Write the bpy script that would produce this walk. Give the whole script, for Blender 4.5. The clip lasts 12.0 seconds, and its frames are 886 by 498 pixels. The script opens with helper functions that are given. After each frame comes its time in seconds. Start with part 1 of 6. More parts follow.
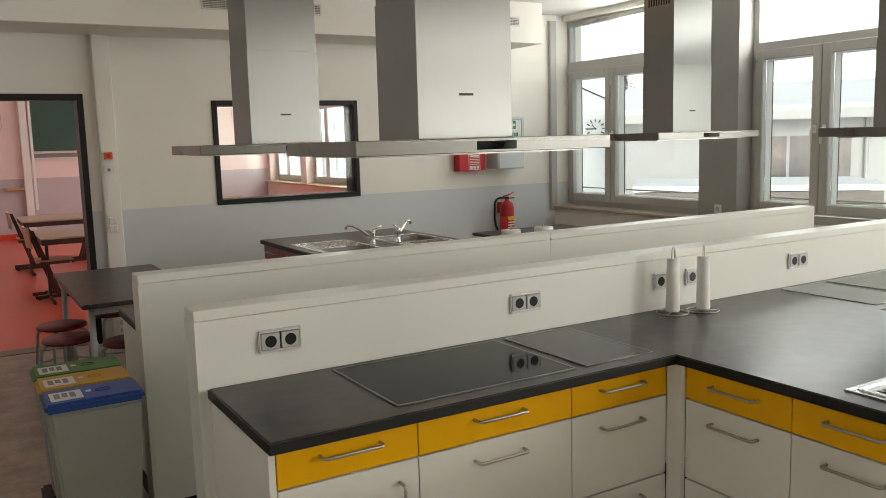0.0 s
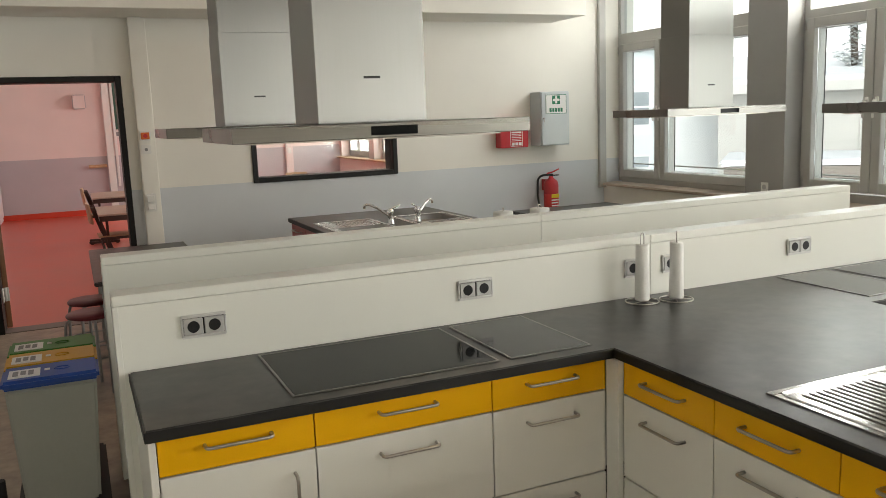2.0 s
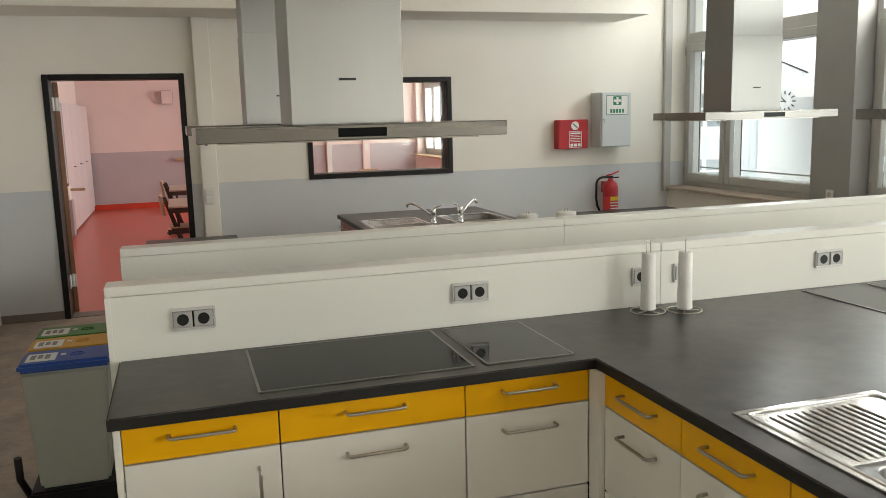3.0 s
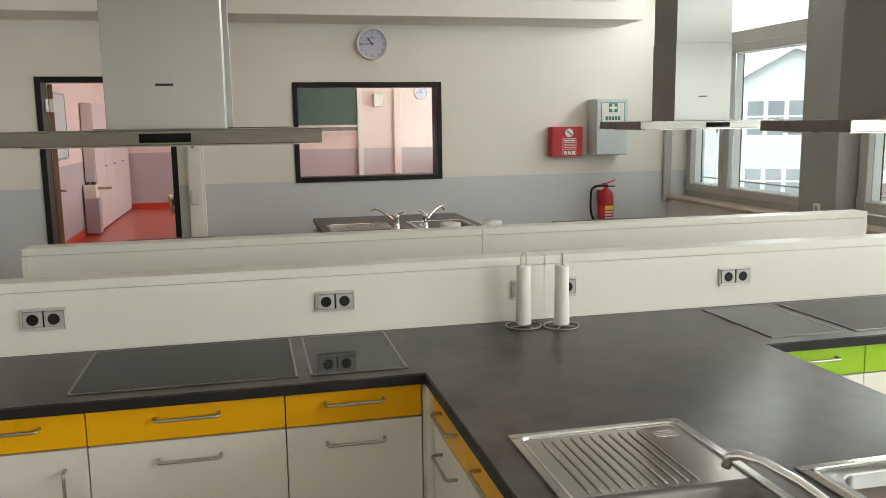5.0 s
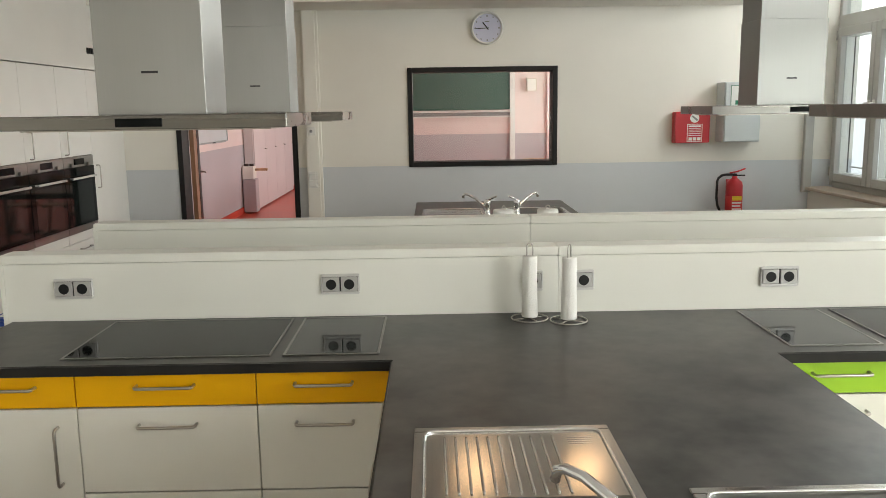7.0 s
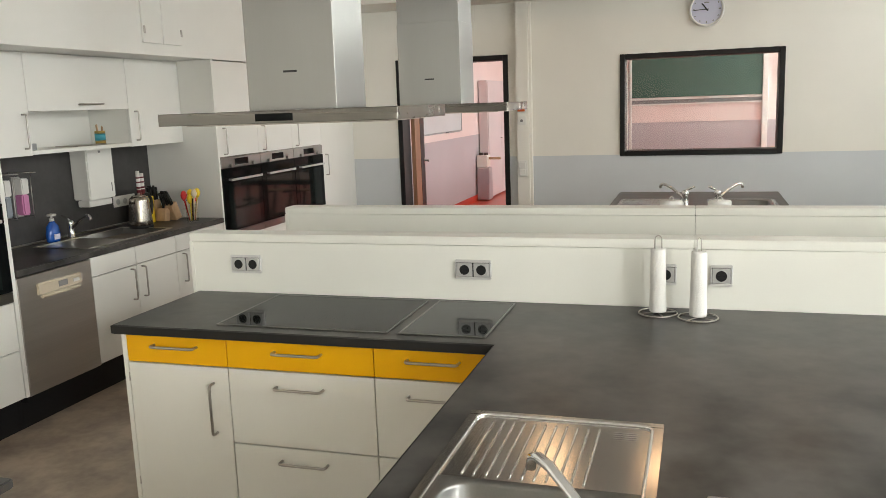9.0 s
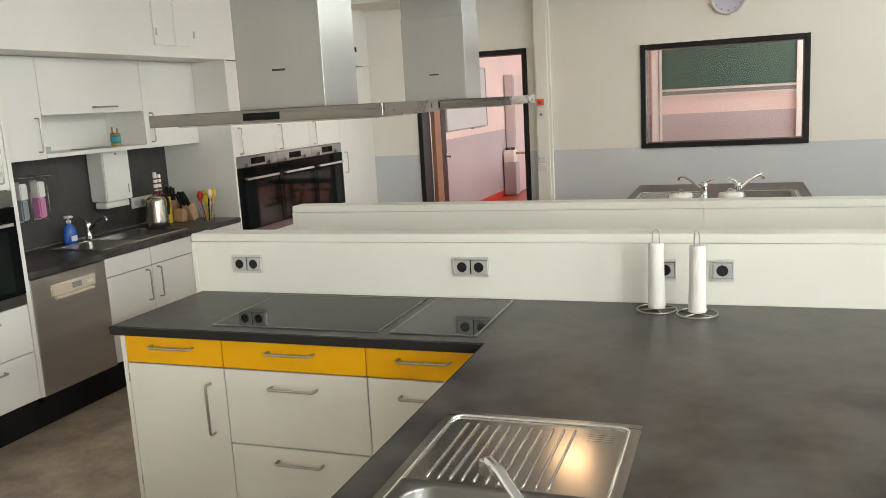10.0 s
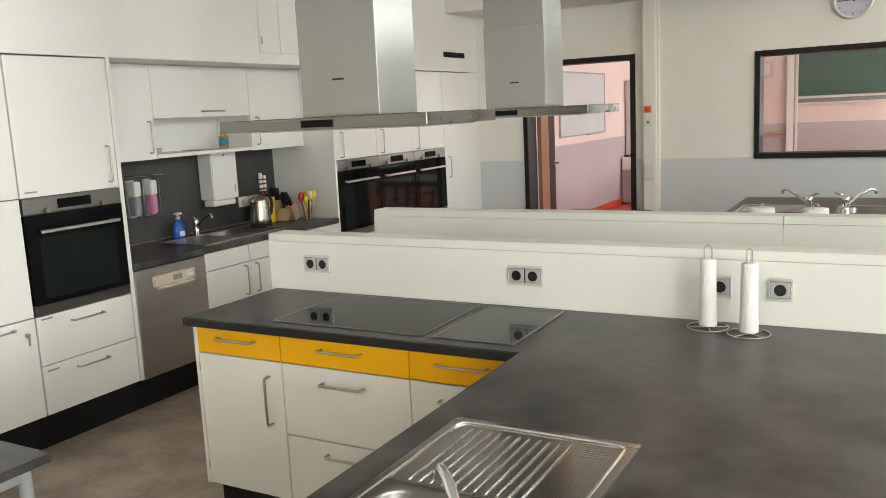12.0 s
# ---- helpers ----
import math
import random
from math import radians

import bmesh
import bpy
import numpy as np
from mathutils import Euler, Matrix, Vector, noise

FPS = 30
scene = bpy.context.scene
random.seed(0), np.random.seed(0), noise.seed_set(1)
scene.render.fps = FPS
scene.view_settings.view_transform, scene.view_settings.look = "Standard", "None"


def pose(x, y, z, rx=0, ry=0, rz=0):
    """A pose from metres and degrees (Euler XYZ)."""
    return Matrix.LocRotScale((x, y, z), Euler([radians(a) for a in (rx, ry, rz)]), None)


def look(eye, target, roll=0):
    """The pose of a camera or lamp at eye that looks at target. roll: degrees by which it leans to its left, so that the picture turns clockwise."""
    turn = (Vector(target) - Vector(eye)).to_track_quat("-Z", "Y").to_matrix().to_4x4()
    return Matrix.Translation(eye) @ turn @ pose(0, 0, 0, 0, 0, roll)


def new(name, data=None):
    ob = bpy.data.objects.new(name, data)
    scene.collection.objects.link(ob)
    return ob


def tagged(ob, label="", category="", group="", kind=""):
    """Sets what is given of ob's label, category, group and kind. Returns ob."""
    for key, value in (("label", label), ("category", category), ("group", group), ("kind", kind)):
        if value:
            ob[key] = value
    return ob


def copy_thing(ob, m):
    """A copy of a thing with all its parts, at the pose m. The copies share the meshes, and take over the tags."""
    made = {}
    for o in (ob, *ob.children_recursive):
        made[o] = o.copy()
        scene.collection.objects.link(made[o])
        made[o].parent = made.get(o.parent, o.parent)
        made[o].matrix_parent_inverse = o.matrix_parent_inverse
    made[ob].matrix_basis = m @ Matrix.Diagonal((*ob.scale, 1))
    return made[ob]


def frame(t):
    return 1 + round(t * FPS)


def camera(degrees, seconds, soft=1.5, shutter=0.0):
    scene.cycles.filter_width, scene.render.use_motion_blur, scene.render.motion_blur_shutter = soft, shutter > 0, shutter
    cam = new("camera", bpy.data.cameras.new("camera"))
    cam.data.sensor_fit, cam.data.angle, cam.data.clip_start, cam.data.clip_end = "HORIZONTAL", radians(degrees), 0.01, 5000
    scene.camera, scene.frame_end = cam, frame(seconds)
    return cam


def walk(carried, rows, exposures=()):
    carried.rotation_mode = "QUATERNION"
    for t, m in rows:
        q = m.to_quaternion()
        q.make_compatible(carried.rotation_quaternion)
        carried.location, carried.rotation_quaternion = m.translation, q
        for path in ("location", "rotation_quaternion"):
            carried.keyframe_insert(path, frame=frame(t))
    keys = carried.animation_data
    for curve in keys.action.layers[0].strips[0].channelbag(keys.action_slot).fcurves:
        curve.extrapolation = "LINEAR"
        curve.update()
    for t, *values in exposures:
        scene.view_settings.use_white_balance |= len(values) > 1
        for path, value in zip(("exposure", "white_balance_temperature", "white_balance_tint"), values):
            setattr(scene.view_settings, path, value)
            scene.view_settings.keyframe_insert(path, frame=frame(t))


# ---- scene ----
SKY_STRENGTH, LAMP, LAMP2, TOPLAMP = 0.118, 120, 29, 11
cam = camera(56.5, 12.0, soft=0.45)
PATH = [
    (0, (-2.205, -2.686, 1.7), (-1.192, -0.982, 1.435), -1.6),
    (0.5, (-2.089, -2.719, 1.711), (-1.152, -0.974, 1.434), -1.4),
    (1, (-1.932, -2.831, 1.709), (-1.064, -1.054, 1.411), -1.2),
    (1.5, (-1.791, -2.908, 1.71), (-0.957, -1.117, 1.396), -1.4),
    (2, (-1.638, -2.886, 1.714), (-0.837, -1.082, 1.394), -2.2),
    (2.5, (-1.487, -2.894, 1.723), (-0.773, -1.05, 1.422), -2.3),
    (3, (-1.292, -3.005, 1.717), (-0.692, -1.124, 1.399), -1.5),
    (3.2, (-1.217, -3.051, 1.712), (-0.64, -1.164, 1.391), -1.6),
    (4.8, (-0.608, -3.125, 1.705), (-0.153, -1.2, 1.412), -0.8),
    (5, (-0.531, -3.163, 1.713), (-0.08, -1.238, 1.408), -0.8),
    (5.5, (-0.368, -3.167, 1.71), (0.084, -1.244, 1.4), -1.4),
    (6, (-0.202, -3.123, 1.716), (0.238, -1.196, 1.413), -1.6),
    (6.5, (-0.038, -3.17, 1.712), (0.168, -1.204, 1.405), -1.4),
    (6.7, (0.045, -3.205, 1.708), (0.159, -1.235, 1.383), -1.0),
    (8.3, (0.428, -3.155, 1.697), (0.095, -1.212, 1.357), -3.1),
    (8.5, (0.487, -3.167, 1.696), (0.044, -1.247, 1.353), -3.0),
    (9, (0.652, -3.198, 1.699), (0.061, -1.319, 1.354), -2.1),
    (9.5, (0.748, -3.192, 1.695), (0.086, -1.34, 1.334), -3.1),
    (10, (0.794, -3.109, 1.691), (0.118, -1.26, 1.34), -3.3),
    (10.5, (0.861, -3.055, 1.692), (0.056, -1.259, 1.336), -3.5),
    (11, (1.03, -3.068, 1.69), (0.124, -1.326, 1.311), -2.6),
    (11.5, (1.114, -3.05, 1.691), (0.173, -1.324, 1.322), -3.1),
    (12, (1.087, -3.019, 1.693), (0.123, -1.297, 1.368), -2.8),
]
walk(cam, [(t, look(eye, target, roll)) for t, eye, target, roll in PATH], [(0, 1.48, 6600, 9), (2.5, 1.66, 6560, 9), (5, 1.63, 6450, 8), (6.5, 1.67, 6430, 8), (8.6, 2.03, 6400, 9), (12, 2.08, 6400, 8)])

# ---- world, sun and large lights ----
world = bpy.data.worlds.new("winter_sky")
scene.world = world
world.use_nodes = True
wt = world.node_tree
wt.nodes.clear()
sky = wt.nodes.new("ShaderNodeTexSky")
sky.sky_type = "NISHITA"
sky.sun_disc = False
sky.sun_elevation = radians(24)
sky.sun_rotation = radians(214)
sky.air_density, sky.dust_density = 1.0, 1.0
grey = wt.nodes.new("ShaderNodeHueSaturation")
grey.inputs["Saturation"].default_value = 0.08
back = wt.nodes.new("ShaderNodeBackground")
back.inputs["Strength"].default_value = SKY_STRENGTH
wout = wt.nodes.new("ShaderNodeOutputWorld")
wt.links.new(sky.outputs[0], grey.inputs["Color"])
wt.links.new(grey.outputs[0], back.inputs[0])
wt.links.new(back.outputs[0], wout.inputs[0])

sun = new("sun", bpy.data.lights.new("sun", "SUN"))
sun.data.energy, sun.data.angle, sun.data.color = 0.4, radians(25), (1.0, 0.96, 0.9)
sun.matrix_world = look((-10, -15, 9), (0, 0, 0))


def window_light(name, y, z, width, height, power, x=4.19):
    """An area lamp that stands in for the sky at a window opening of the east wall."""
    lamp = new(name, bpy.data.lights.new(name, "AREA"))
    lamp.data.shape, lamp.data.size, lamp.data.size_y = "RECTANGLE", width, height
    lamp.data.energy, lamp.data.color = power, (1.0, 0.98, 0.94)
    lamp.matrix_world = look((x, y, z), (x - 1, y, z))
    return lamp


window_light("daylight_stand_in", -1.35, 1.95, 2.0, 1.9, LAMP * 0.22)
window_light("daylight_stand_in", -3.9, 1.95, 2.0, 1.9, LAMP * 0.46)
# lamp at an unseen, added window; spreads light from behind the camera
window_light("daylight_stand_in", -6.45, 1.95, 2.0, 1.9, LAMP * 0.30)
window_light("daylight_stand_in", 1.28, 2.72, 2.0, 0.38, TOPLAMP * 1.4, 4.21)
window_light("daylight_stand_in", 3.55, 2.73, 1.2, 0.36, TOPLAMP * 0.8, 4.21)
for y in (6.6, 9.2, 11.8, 14.0):
    window_light("daylight_stand_in", y, 1.95, 1.9, 1.9, LAMP2)


# ---- materials ----
def material(name, color, rough=0.5, metal=0.0, vary=0.08, scale=3.0, fine=60.0, bump=0.05, stretch=(1, 1, 1), coat=0.0, second=None,
             rough_vary=0.08, spec=0.5):
    """A painted, laminated or metal surface with broad stains, fine grain and a little relief."""
    m = bpy.data.materials.new(name)
    m.use_nodes = True
    t = m.node_tree
    b = t.nodes["Principled BSDF"]
    b.inputs["Metallic"].default_value = metal
    b.inputs["Coat Weight"].default_value = coat
    b.inputs["Specular IOR Level"].default_value = spec
    tc = t.nodes.new("ShaderNodeTexCoord")
    mp = t.nodes.new("ShaderNodeMapping")
    mp.inputs["Scale"].default_value = stretch
    t.links.new(tc.outputs["Object"], mp.inputs[0])
    n1, n2 = t.nodes.new("ShaderNodeTexNoise"), t.nodes.new("ShaderNodeTexNoise")
    n1.inputs["Scale"].default_value, n2.inputs["Scale"].default_value = scale, fine
    n1.inputs["Detail"].default_value, n2.inputs["Detail"].default_value = 4, 3
    t.links.new(mp.outputs[0], n1.inputs["Vector"])
    t.links.new(mp.outputs[0], n2.inputs["Vector"])
    add = t.nodes.new("ShaderNodeMath")
    add.operation = "MULTIPLY_ADD"
    add.inputs[1].default_value = 0.35
    t.links.new(n2.outputs["Fac"], add.inputs[0])
    t.links.new(n1.outputs["Fac"], add.inputs[2])
    ramp = t.nodes.new("ShaderNodeMapRange")
    ramp.inputs["From Min"].default_value, ramp.inputs["From Max"].default_value = 0.5, 0.85
    t.links.new(add.outputs[0], ramp.inputs["Value"])
    mix = t.nodes.new("ShaderNodeMix")
    mix.data_type = "RGBA"
    c = Vector(color)
    lo = Vector(second) if second else c * (1 - vary)
    mix.inputs["A"].default_value = (*lo, 1)
    mix.inputs["B"].default_value = (*(c * (1 + vary * 0.5)), 1)
    t.links.new(ramp.outputs[0], mix.inputs["Factor"])
    t.links.new(mix.outputs["Result"], b.inputs["Base Color"])
    rr = t.nodes.new("ShaderNodeMapRange")
    rr.inputs["To Min"].default_value, rr.inputs["To Max"].default_value = max(rough - rough_vary, 0.02), min(rough + rough_vary, 1)
    t.links.new(n1.outputs["Fac"], rr.inputs["Value"])
    t.links.new(rr.outputs[0], b.inputs["Roughness"])
    if bump:
        bp = t.nodes.new("ShaderNodeBump")
        bp.inputs["Strength"].default_value, bp.inputs["Distance"].default_value = bump, 0.004
        t.links.new(n2.outputs["Fac"], bp.inputs["Height"])
        t.links.new(bp.outputs[0], b.inputs["Normal"])
    return m


def brushed(name, color, rough, axis, aniso=0.0):
    """Brushed stainless steel with its grain along one axis."""
    s = [220, 220, 220]
    s[axis] = 3
    if aniso:
        s = [160, 160, 3]
    m = material(name, color, rough, 1.0, vary=0.03 if aniso else 0.10, scale=0.03, fine=1.0, bump=0.008 if aniso else 0.03, stretch=tuple(s), rough_vary=0.07)
    if aniso:
        t = m.node_tree
        tn = t.nodes.new("ShaderNodeTangent")
        tn.direction_type, tn.axis = "RADIAL", "Z"
        b = t.nodes["Principled BSDF"]
        b.inputs["Anisotropic"].default_value = aniso
        t.links.new(tn.outputs[0], b.inputs["Tangent"])
    return m


def glass(name, tint=(0.93, 0.96, 0.95)):
    m = bpy.data.materials.new(name)
    m.use_nodes = True
    t = m.node_tree
    t.nodes.clear()
    out, mix = t.nodes.new("ShaderNodeOutputMaterial"), t.nodes.new("ShaderNodeMixShader")
    tr, gl, fr = t.nodes.new("ShaderNodeBsdfTransparent"), t.nodes.new("ShaderNodeBsdfGlossy"), t.nodes.new("ShaderNodeLayerWeight")
    pw, ma = t.nodes.new("ShaderNodeMath"), t.nodes.new("ShaderNodeMath")
    pw.operation, ma.operation = "POWER", "MULTIPLY_ADD"
    pw.inputs[1].default_value, ma.inputs[1].default_value, ma.inputs[2].default_value = 4.0, 0.6, 0.03
    tr.inputs[0].default_value = (*tint, 1)
    gl.inputs["Roughness"].default_value = 0.01
    fr.inputs["Blend"].default_value = 0.5
    t.links.new(fr.outputs["Facing"], pw.inputs[0])
    t.links.new(pw.outputs[0], ma.inputs[0])
    t.links.new(ma.outputs[0], mix.inputs[0])
    t.links.new(tr.outputs[0], mix.inputs[1])
    t.links.new(gl.outputs[0], mix.inputs[2])
    t.links.new(mix.outputs[0], out.inputs[0])
    return m


CREAM = material("cream_wall_paint", (0.86, 0.84, 0.775), 0.75, vary=0.035, scale=1.2, fine=180, bump=0.12)
BLUEGREY = material("blue_grey_gloss_dado", (0.65, 0.68, 0.705), 0.5, vary=0.04, scale=1.5, fine=150, bump=0.1)
PINK = material("pink_wall_paint", (0.82, 0.685, 0.65), 0.75, vary=0.04, scale=1.2, fine=160, bump=0.1)
MAUVE = material("mauve_grey_dado", (0.50, 0.455, 0.475), 0.55, vary=0.05, scale=1.4, fine=150, bump=0.1)
CEIL = material("ceiling_white", (0.8, 0.79, 0.76), 0.85, vary=0.03, fine=120, bump=0.1)
VINYL = material("brown_grey_vinyl_floor", (0.40, 0.325, 0.255), 0.42, vary=0.2, scale=4.5, fine=22, bump=0.05, second=(0.25, 0.20, 0.16), rough_vary=0.12)
REDFLOOR = material("orange_red_linoleum", (0.62, 0.10, 0.055), 0.3, vary=0.05, scale=2.0, fine=30, bump=0.03, rough_vary=0.03)
REDBASE = material("red_skirting", (0.62, 0.06, 0.03), 0.4, vary=0.1)
SKIRT = material("grey_brown_skirting", (0.2, 0.18, 0.16), 0.5, vary=0.1)
LAM = material("white_laminate", (0.80, 0.785, 0.72), 0.36, vary=0.03, scale=2.0, fine=240, bump=0.05)
LAMW = material("white_kitchen_laminate", (0.82, 0.815, 0.77), 0.36, vary=0.03, scale=2.0, fine=240, bump=0.05)
PANEL = material("off_white_panel", (0.79, 0.785, 0.72), 0.33, vary=0.03, scale=1.5, fine=200, bump=0.05)
YELLOW = material("yellow_laminate", (0.88, 0.45, 0.002), 0.34, spec=0.3, vary=0.06, scale=2.5, fine=220, bump=0.05)
LIME = material("lime_green_laminate", (0.33, 0.58, 0.03), 0.34, vary=0.06, scale=2.5, fine=220, bump=0.05)
DARKRED = material("dark_red_laminate", (0.30, 0.035, 0.035), 0.34, vary=0.08, fine=220, bump=0.05)
SLATE = material("slate_grey_worktop", (0.070, 0.066, 0.061), 0.34, vary=0.4, scale=5.0, fine=16, bump=0.03, second=(0.017, 0.0165, 0.016), rough_vary=0.12, spec=0.38)
EDGEBAND = material("black_grey_edge_band", (0.016, 0.0155, 0.015), 0.5, vary=0.2, scale=6, fine=40, bump=0.03, spec=0.3)
SPLASH = material("slate_splashback", (0.050, 0.048, 0.047), 0.5, vary=0.3, scale=5, fine=34, bump=0.05, second=(0.035, 0.034, 0.033))
STEELX = brushed("brushed_steel_upright", (0.27, 0.265, 0.255), 0.30, 0, 0.95)
PLATE = brushed("brushed_steel_plate", (0.22, 0.21, 0.195), 0.28, 0)
# steel darkened in its colour to hold the shade inside the sink bowls
BOWLSHADE = brushed("shaded_bowl_steel", (0.23, 0.225, 0.215), 0.3, 1)
KETTLE = brushed("kettle_steel", (0.42, 0.38, 0.33), 0.22, 2)
STEELZ = brushed("brushed_steel_plain", (0.58, 0.57, 0.55), 0.33, 1)
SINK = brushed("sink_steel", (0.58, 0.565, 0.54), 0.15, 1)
CARCASS = material("shadowed_carcass_board", (0.20, 0.17, 0.14), 0.6, vary=0.08)
CHROME = material("chrome", (0.82, 0.82, 0.82), 0.08, 1.0, vary=0.02, bump=0.0, rough_vary=0.03)
NICKEL = material("satin_nickel", (0.50, 0.47, 0.43), 0.3, 1.0, vary=0.06, bump=0.02)
BLACKGLASS = material("black_ceramic_glass", (0.006, 0.007, 0.007), 0.05, vary=0.2, scale=6, bump=0.0, rough_vary=0.03, spec=0.1)
GREYGLASS = material("speckled_grey_glass", (0.040, 0.043, 0.042), 0.05, vary=0.5, scale=40, fine=300, bump=0.004, rough_vary=0.02, second=(0.012, 0.013, 0.013), spec=0.2)
BLACK = material("black_paint", (0.012, 0.012, 0.012), 0.45, vary=0.2, bump=0.04, spec=0.3)
PLINTH = material("black_plinth", (0.009, 0.009, 0.010), 0.55, vary=0.2, bump=0.04, spec=0.25)
FRAMEGREY = material("grey_window_frame", (0.46, 0.455, 0.43), 0.42, vary=0.05, fine=150, bump=0.05)
PIERGREY = material("grey_pier_paint", (0.34, 0.335, 0.32), 0.6, vary=0.05, fine=150, bump=0.08)
SILL = material("beige_stone_sill", (0.46, 0.37, 0.29), 0.4, vary=0.12, scale=8, fine=90, bump=0.05)
SOCKET = material("silver_socket_frame", (0.66, 0.65, 0.63), 0.32, 0.35, vary=0.05, bump=0.03)
SOCKETIN = material("socket_inset", (0.50, 0.495, 0.48), 0.38, 0.25, vary=0.05, bump=0.03)
WHITEPLASTIC = material("white_plastic", (0.78, 0.77, 0.73), 0.4, vary=0.03, bump=0.03)
PAPER = material("kitchen_paper", (0.80, 0.79, 0.75), 0.9, vary=0.04, scale=12, fine=260, bump=0.5)
RED = material("red_enamel", (0.50, 0.018, 0.028), 0.35, vary=0.1, bump=0.04)
LIGHTBLUE = material("pale_grey_blue_enamel", (0.60, 0.645, 0.655), 0.42, vary=0.04, bump=0.06)
GREENMARK = material("green_marking", (0.03, 0.22, 0.12), 0.5, vary=0.05)
WHITEMARK = material("white_marking", (0.8, 0.8, 0.78), 0.6, vary=0.03)
GREYMARK = material("grey_marking", (0.25, 0.25, 0.25), 0.6, vary=0.05)
CHALK = material("green_chalkboard", (0.022, 0.075, 0.052), 0.6, vary=0.3, scale=2.5, fine=60, bump=0.04, second=(0.04, 0.10, 0.075))
WOOD = material("brown_door_wood", (0.30, 0.15, 0.075), 0.45, vary=0.25, scale=2, fine=14, stretch=(6, 6, 0.6), bump=0.08)
BEECH = material("light_beech", (0.52, 0.34, 0.19), 0.45, vary=0.18, scale=2, fine=18, stretch=(8, 8, 1), bump=0.06)
DARKTUBE = material("dark_brown_tube", (0.06, 0.035, 0.028), 0.4, vary=0.1)
GREYTUBE = material("grey_painted_tube", (0.40, 0.42, 0.42), 0.38, 0.3, vary=0.06, bump=0.03)
STOOLRED = material("dark_red_stool_seat", (0.15, 0.018, 0.026), 0.35, vary=0.15, scale=6, bump=0.04)
STOOLYELLOW = material("yellow_stool_seat", (0.86, 0.47, 0.03), 0.35, vary=0.1, scale=6, bump=0.04)
BINGREY = material("grey_green_bin_plastic", (0.40, 0.41, 0.365), 0.5, vary=0.05, scale=3, bump=0.08)
LIDBLUE = material("blue_lid", (0.016, 0.07, 0.34), 0.42, vary=0.08, bump=0.05)
LIDYELLOW = material("yellow_lid", (0.62, 0.33, 0.02), 0.42, vary=0.08, bump=0.05)
LIDGREEN = material("green_lid", (0.045, 0.22, 0.035), 0.42, vary=0.08, bump=0.05)
ORANGE = material("orange_switch", (0.75, 0.17, 0.02), 0.4, vary=0.05)
CLOCKFACE = material("lavender_dial", (0.62, 0.63, 0.76), 0.5, vary=0.03)
SNOW = material("snow", (0.78, 0.79, 0.81), 0.7, vary=0.05, scale=0.6, fine=8, bump=0.3)
RENDERW = material("white_render", (0.62, 0.63, 0.63), 0.85, vary=0.05, scale=0.5, fine=30, bump=0.2)
RENDERG = material("beige_grey_render", (0.50, 0.49, 0.465), 0.85, vary=0.08, scale=0.5, fine=30, bump=0.2)
GABLEBLUE = material("pale_blue_cladding", (0.52, 0.56, 0.58), 0.7, vary=0.06, scale=0.6, fine=20, stretch=(4, 4, 0.4), bump=0.1)
DARKPANE = material("dark_pane", (0.22, 0.25, 0.27), 0.1, vary=0.15, scale=0.4, bump=0.0)
BROWNPANE = material("brown_curtained_pane", (0.20, 0.16, 0.135), 0.25, vary=0.4, scale=0.8, bump=0.0, second=(0.09, 0.09, 0.095))
CUPBOARD = material("pale_mauve_cupboard_laminate", (0.70, 0.63, 0.63), 0.45, vary=0.04, scale=1.5, fine=150, bump=0.05)
DESKTOP = material("greyed_beech_desktop", (0.50, 0.40, 0.32), 0.4, vary=0.15, scale=2, fine=18, stretch=(1, 8, 8), bump=0.05)
DECKWOOD = material("weathered_boards", (0.22, 0.19, 0.165), 0.75, vary=0.2, scale=2, fine=20, stretch=(1, 1, 8), bump=0.2)
LEAF = material("snowy_conifer", (0.16, 0.18, 0.17), 0.8, vary=0.3, scale=4, bump=0.0, second=(0.48, 0.50, 0.51))
BARK = material("dark_bark", (0.07, 0.055, 0.045), 0.9, vary=0.2, scale=8, bump=0.3)
GLASS = glass("window_glass")
CLEAR = glass("clear_glass", (0.97, 0.97, 0.96))
LABELBLUE = material("blue_soap", (0.02, 0.10, 0.42), 0.2, vary=0.1, bump=0.0)
TURQ = material("turquoise_tin", (0.06, 0.36, 0.45), 0.35, vary=0.15, scale=30, bump=0.0)
GOLD = material("brass_tin", (0.55, 0.38, 0.12), 0.35, 0.8, vary=0.1, bump=0.02)
PINKSOAP = material("pink_soap_bag", (0.62, 0.24, 0.45), 0.3, vary=0.1, bump=0.0)
GREYSOAP = material("grey_soap_bag", (0.28, 0.31, 0.34), 0.3, vary=0.1, bump=0.0)
CARDYELLOW = material("bright_yellow_card", (0.85, 0.62, 0.03), 0.5, vary=0.08)
REDRUBBER = material("red_rubber", (0.60, 0.03, 0.03), 0.45, vary=0.08)
WHISK = material("cream_whisk_handle", (0.75, 0.66, 0.45), 0.5, vary=0.08)
BLUEPL = material("blue_plastic", (0.05, 0.2, 0.5), 0.4, vary=0.08)
DISHFRONT = brushed("dishwasher_steel", (0.60, 0.57, 0.53), 0.36, 1)
OVENSTRIP = brushed("oven_strip_steel", (0.27, 0.26, 0.245), 0.3, 1)
BEIGEPL = material("beige_control_plastic", (0.62, 0.54, 0.42), 0.4, vary=0.05)
LAMPGLOW = bpy.data.materials.new("warm_lamp_diffuser")
LAMPGLOW.use_nodes = True
lb = LAMPGLOW.node_tree.nodes["Principled BSDF"]
lb.inputs["Emission Color"].default_value = (1.0, 0.60, 0.30, 1)
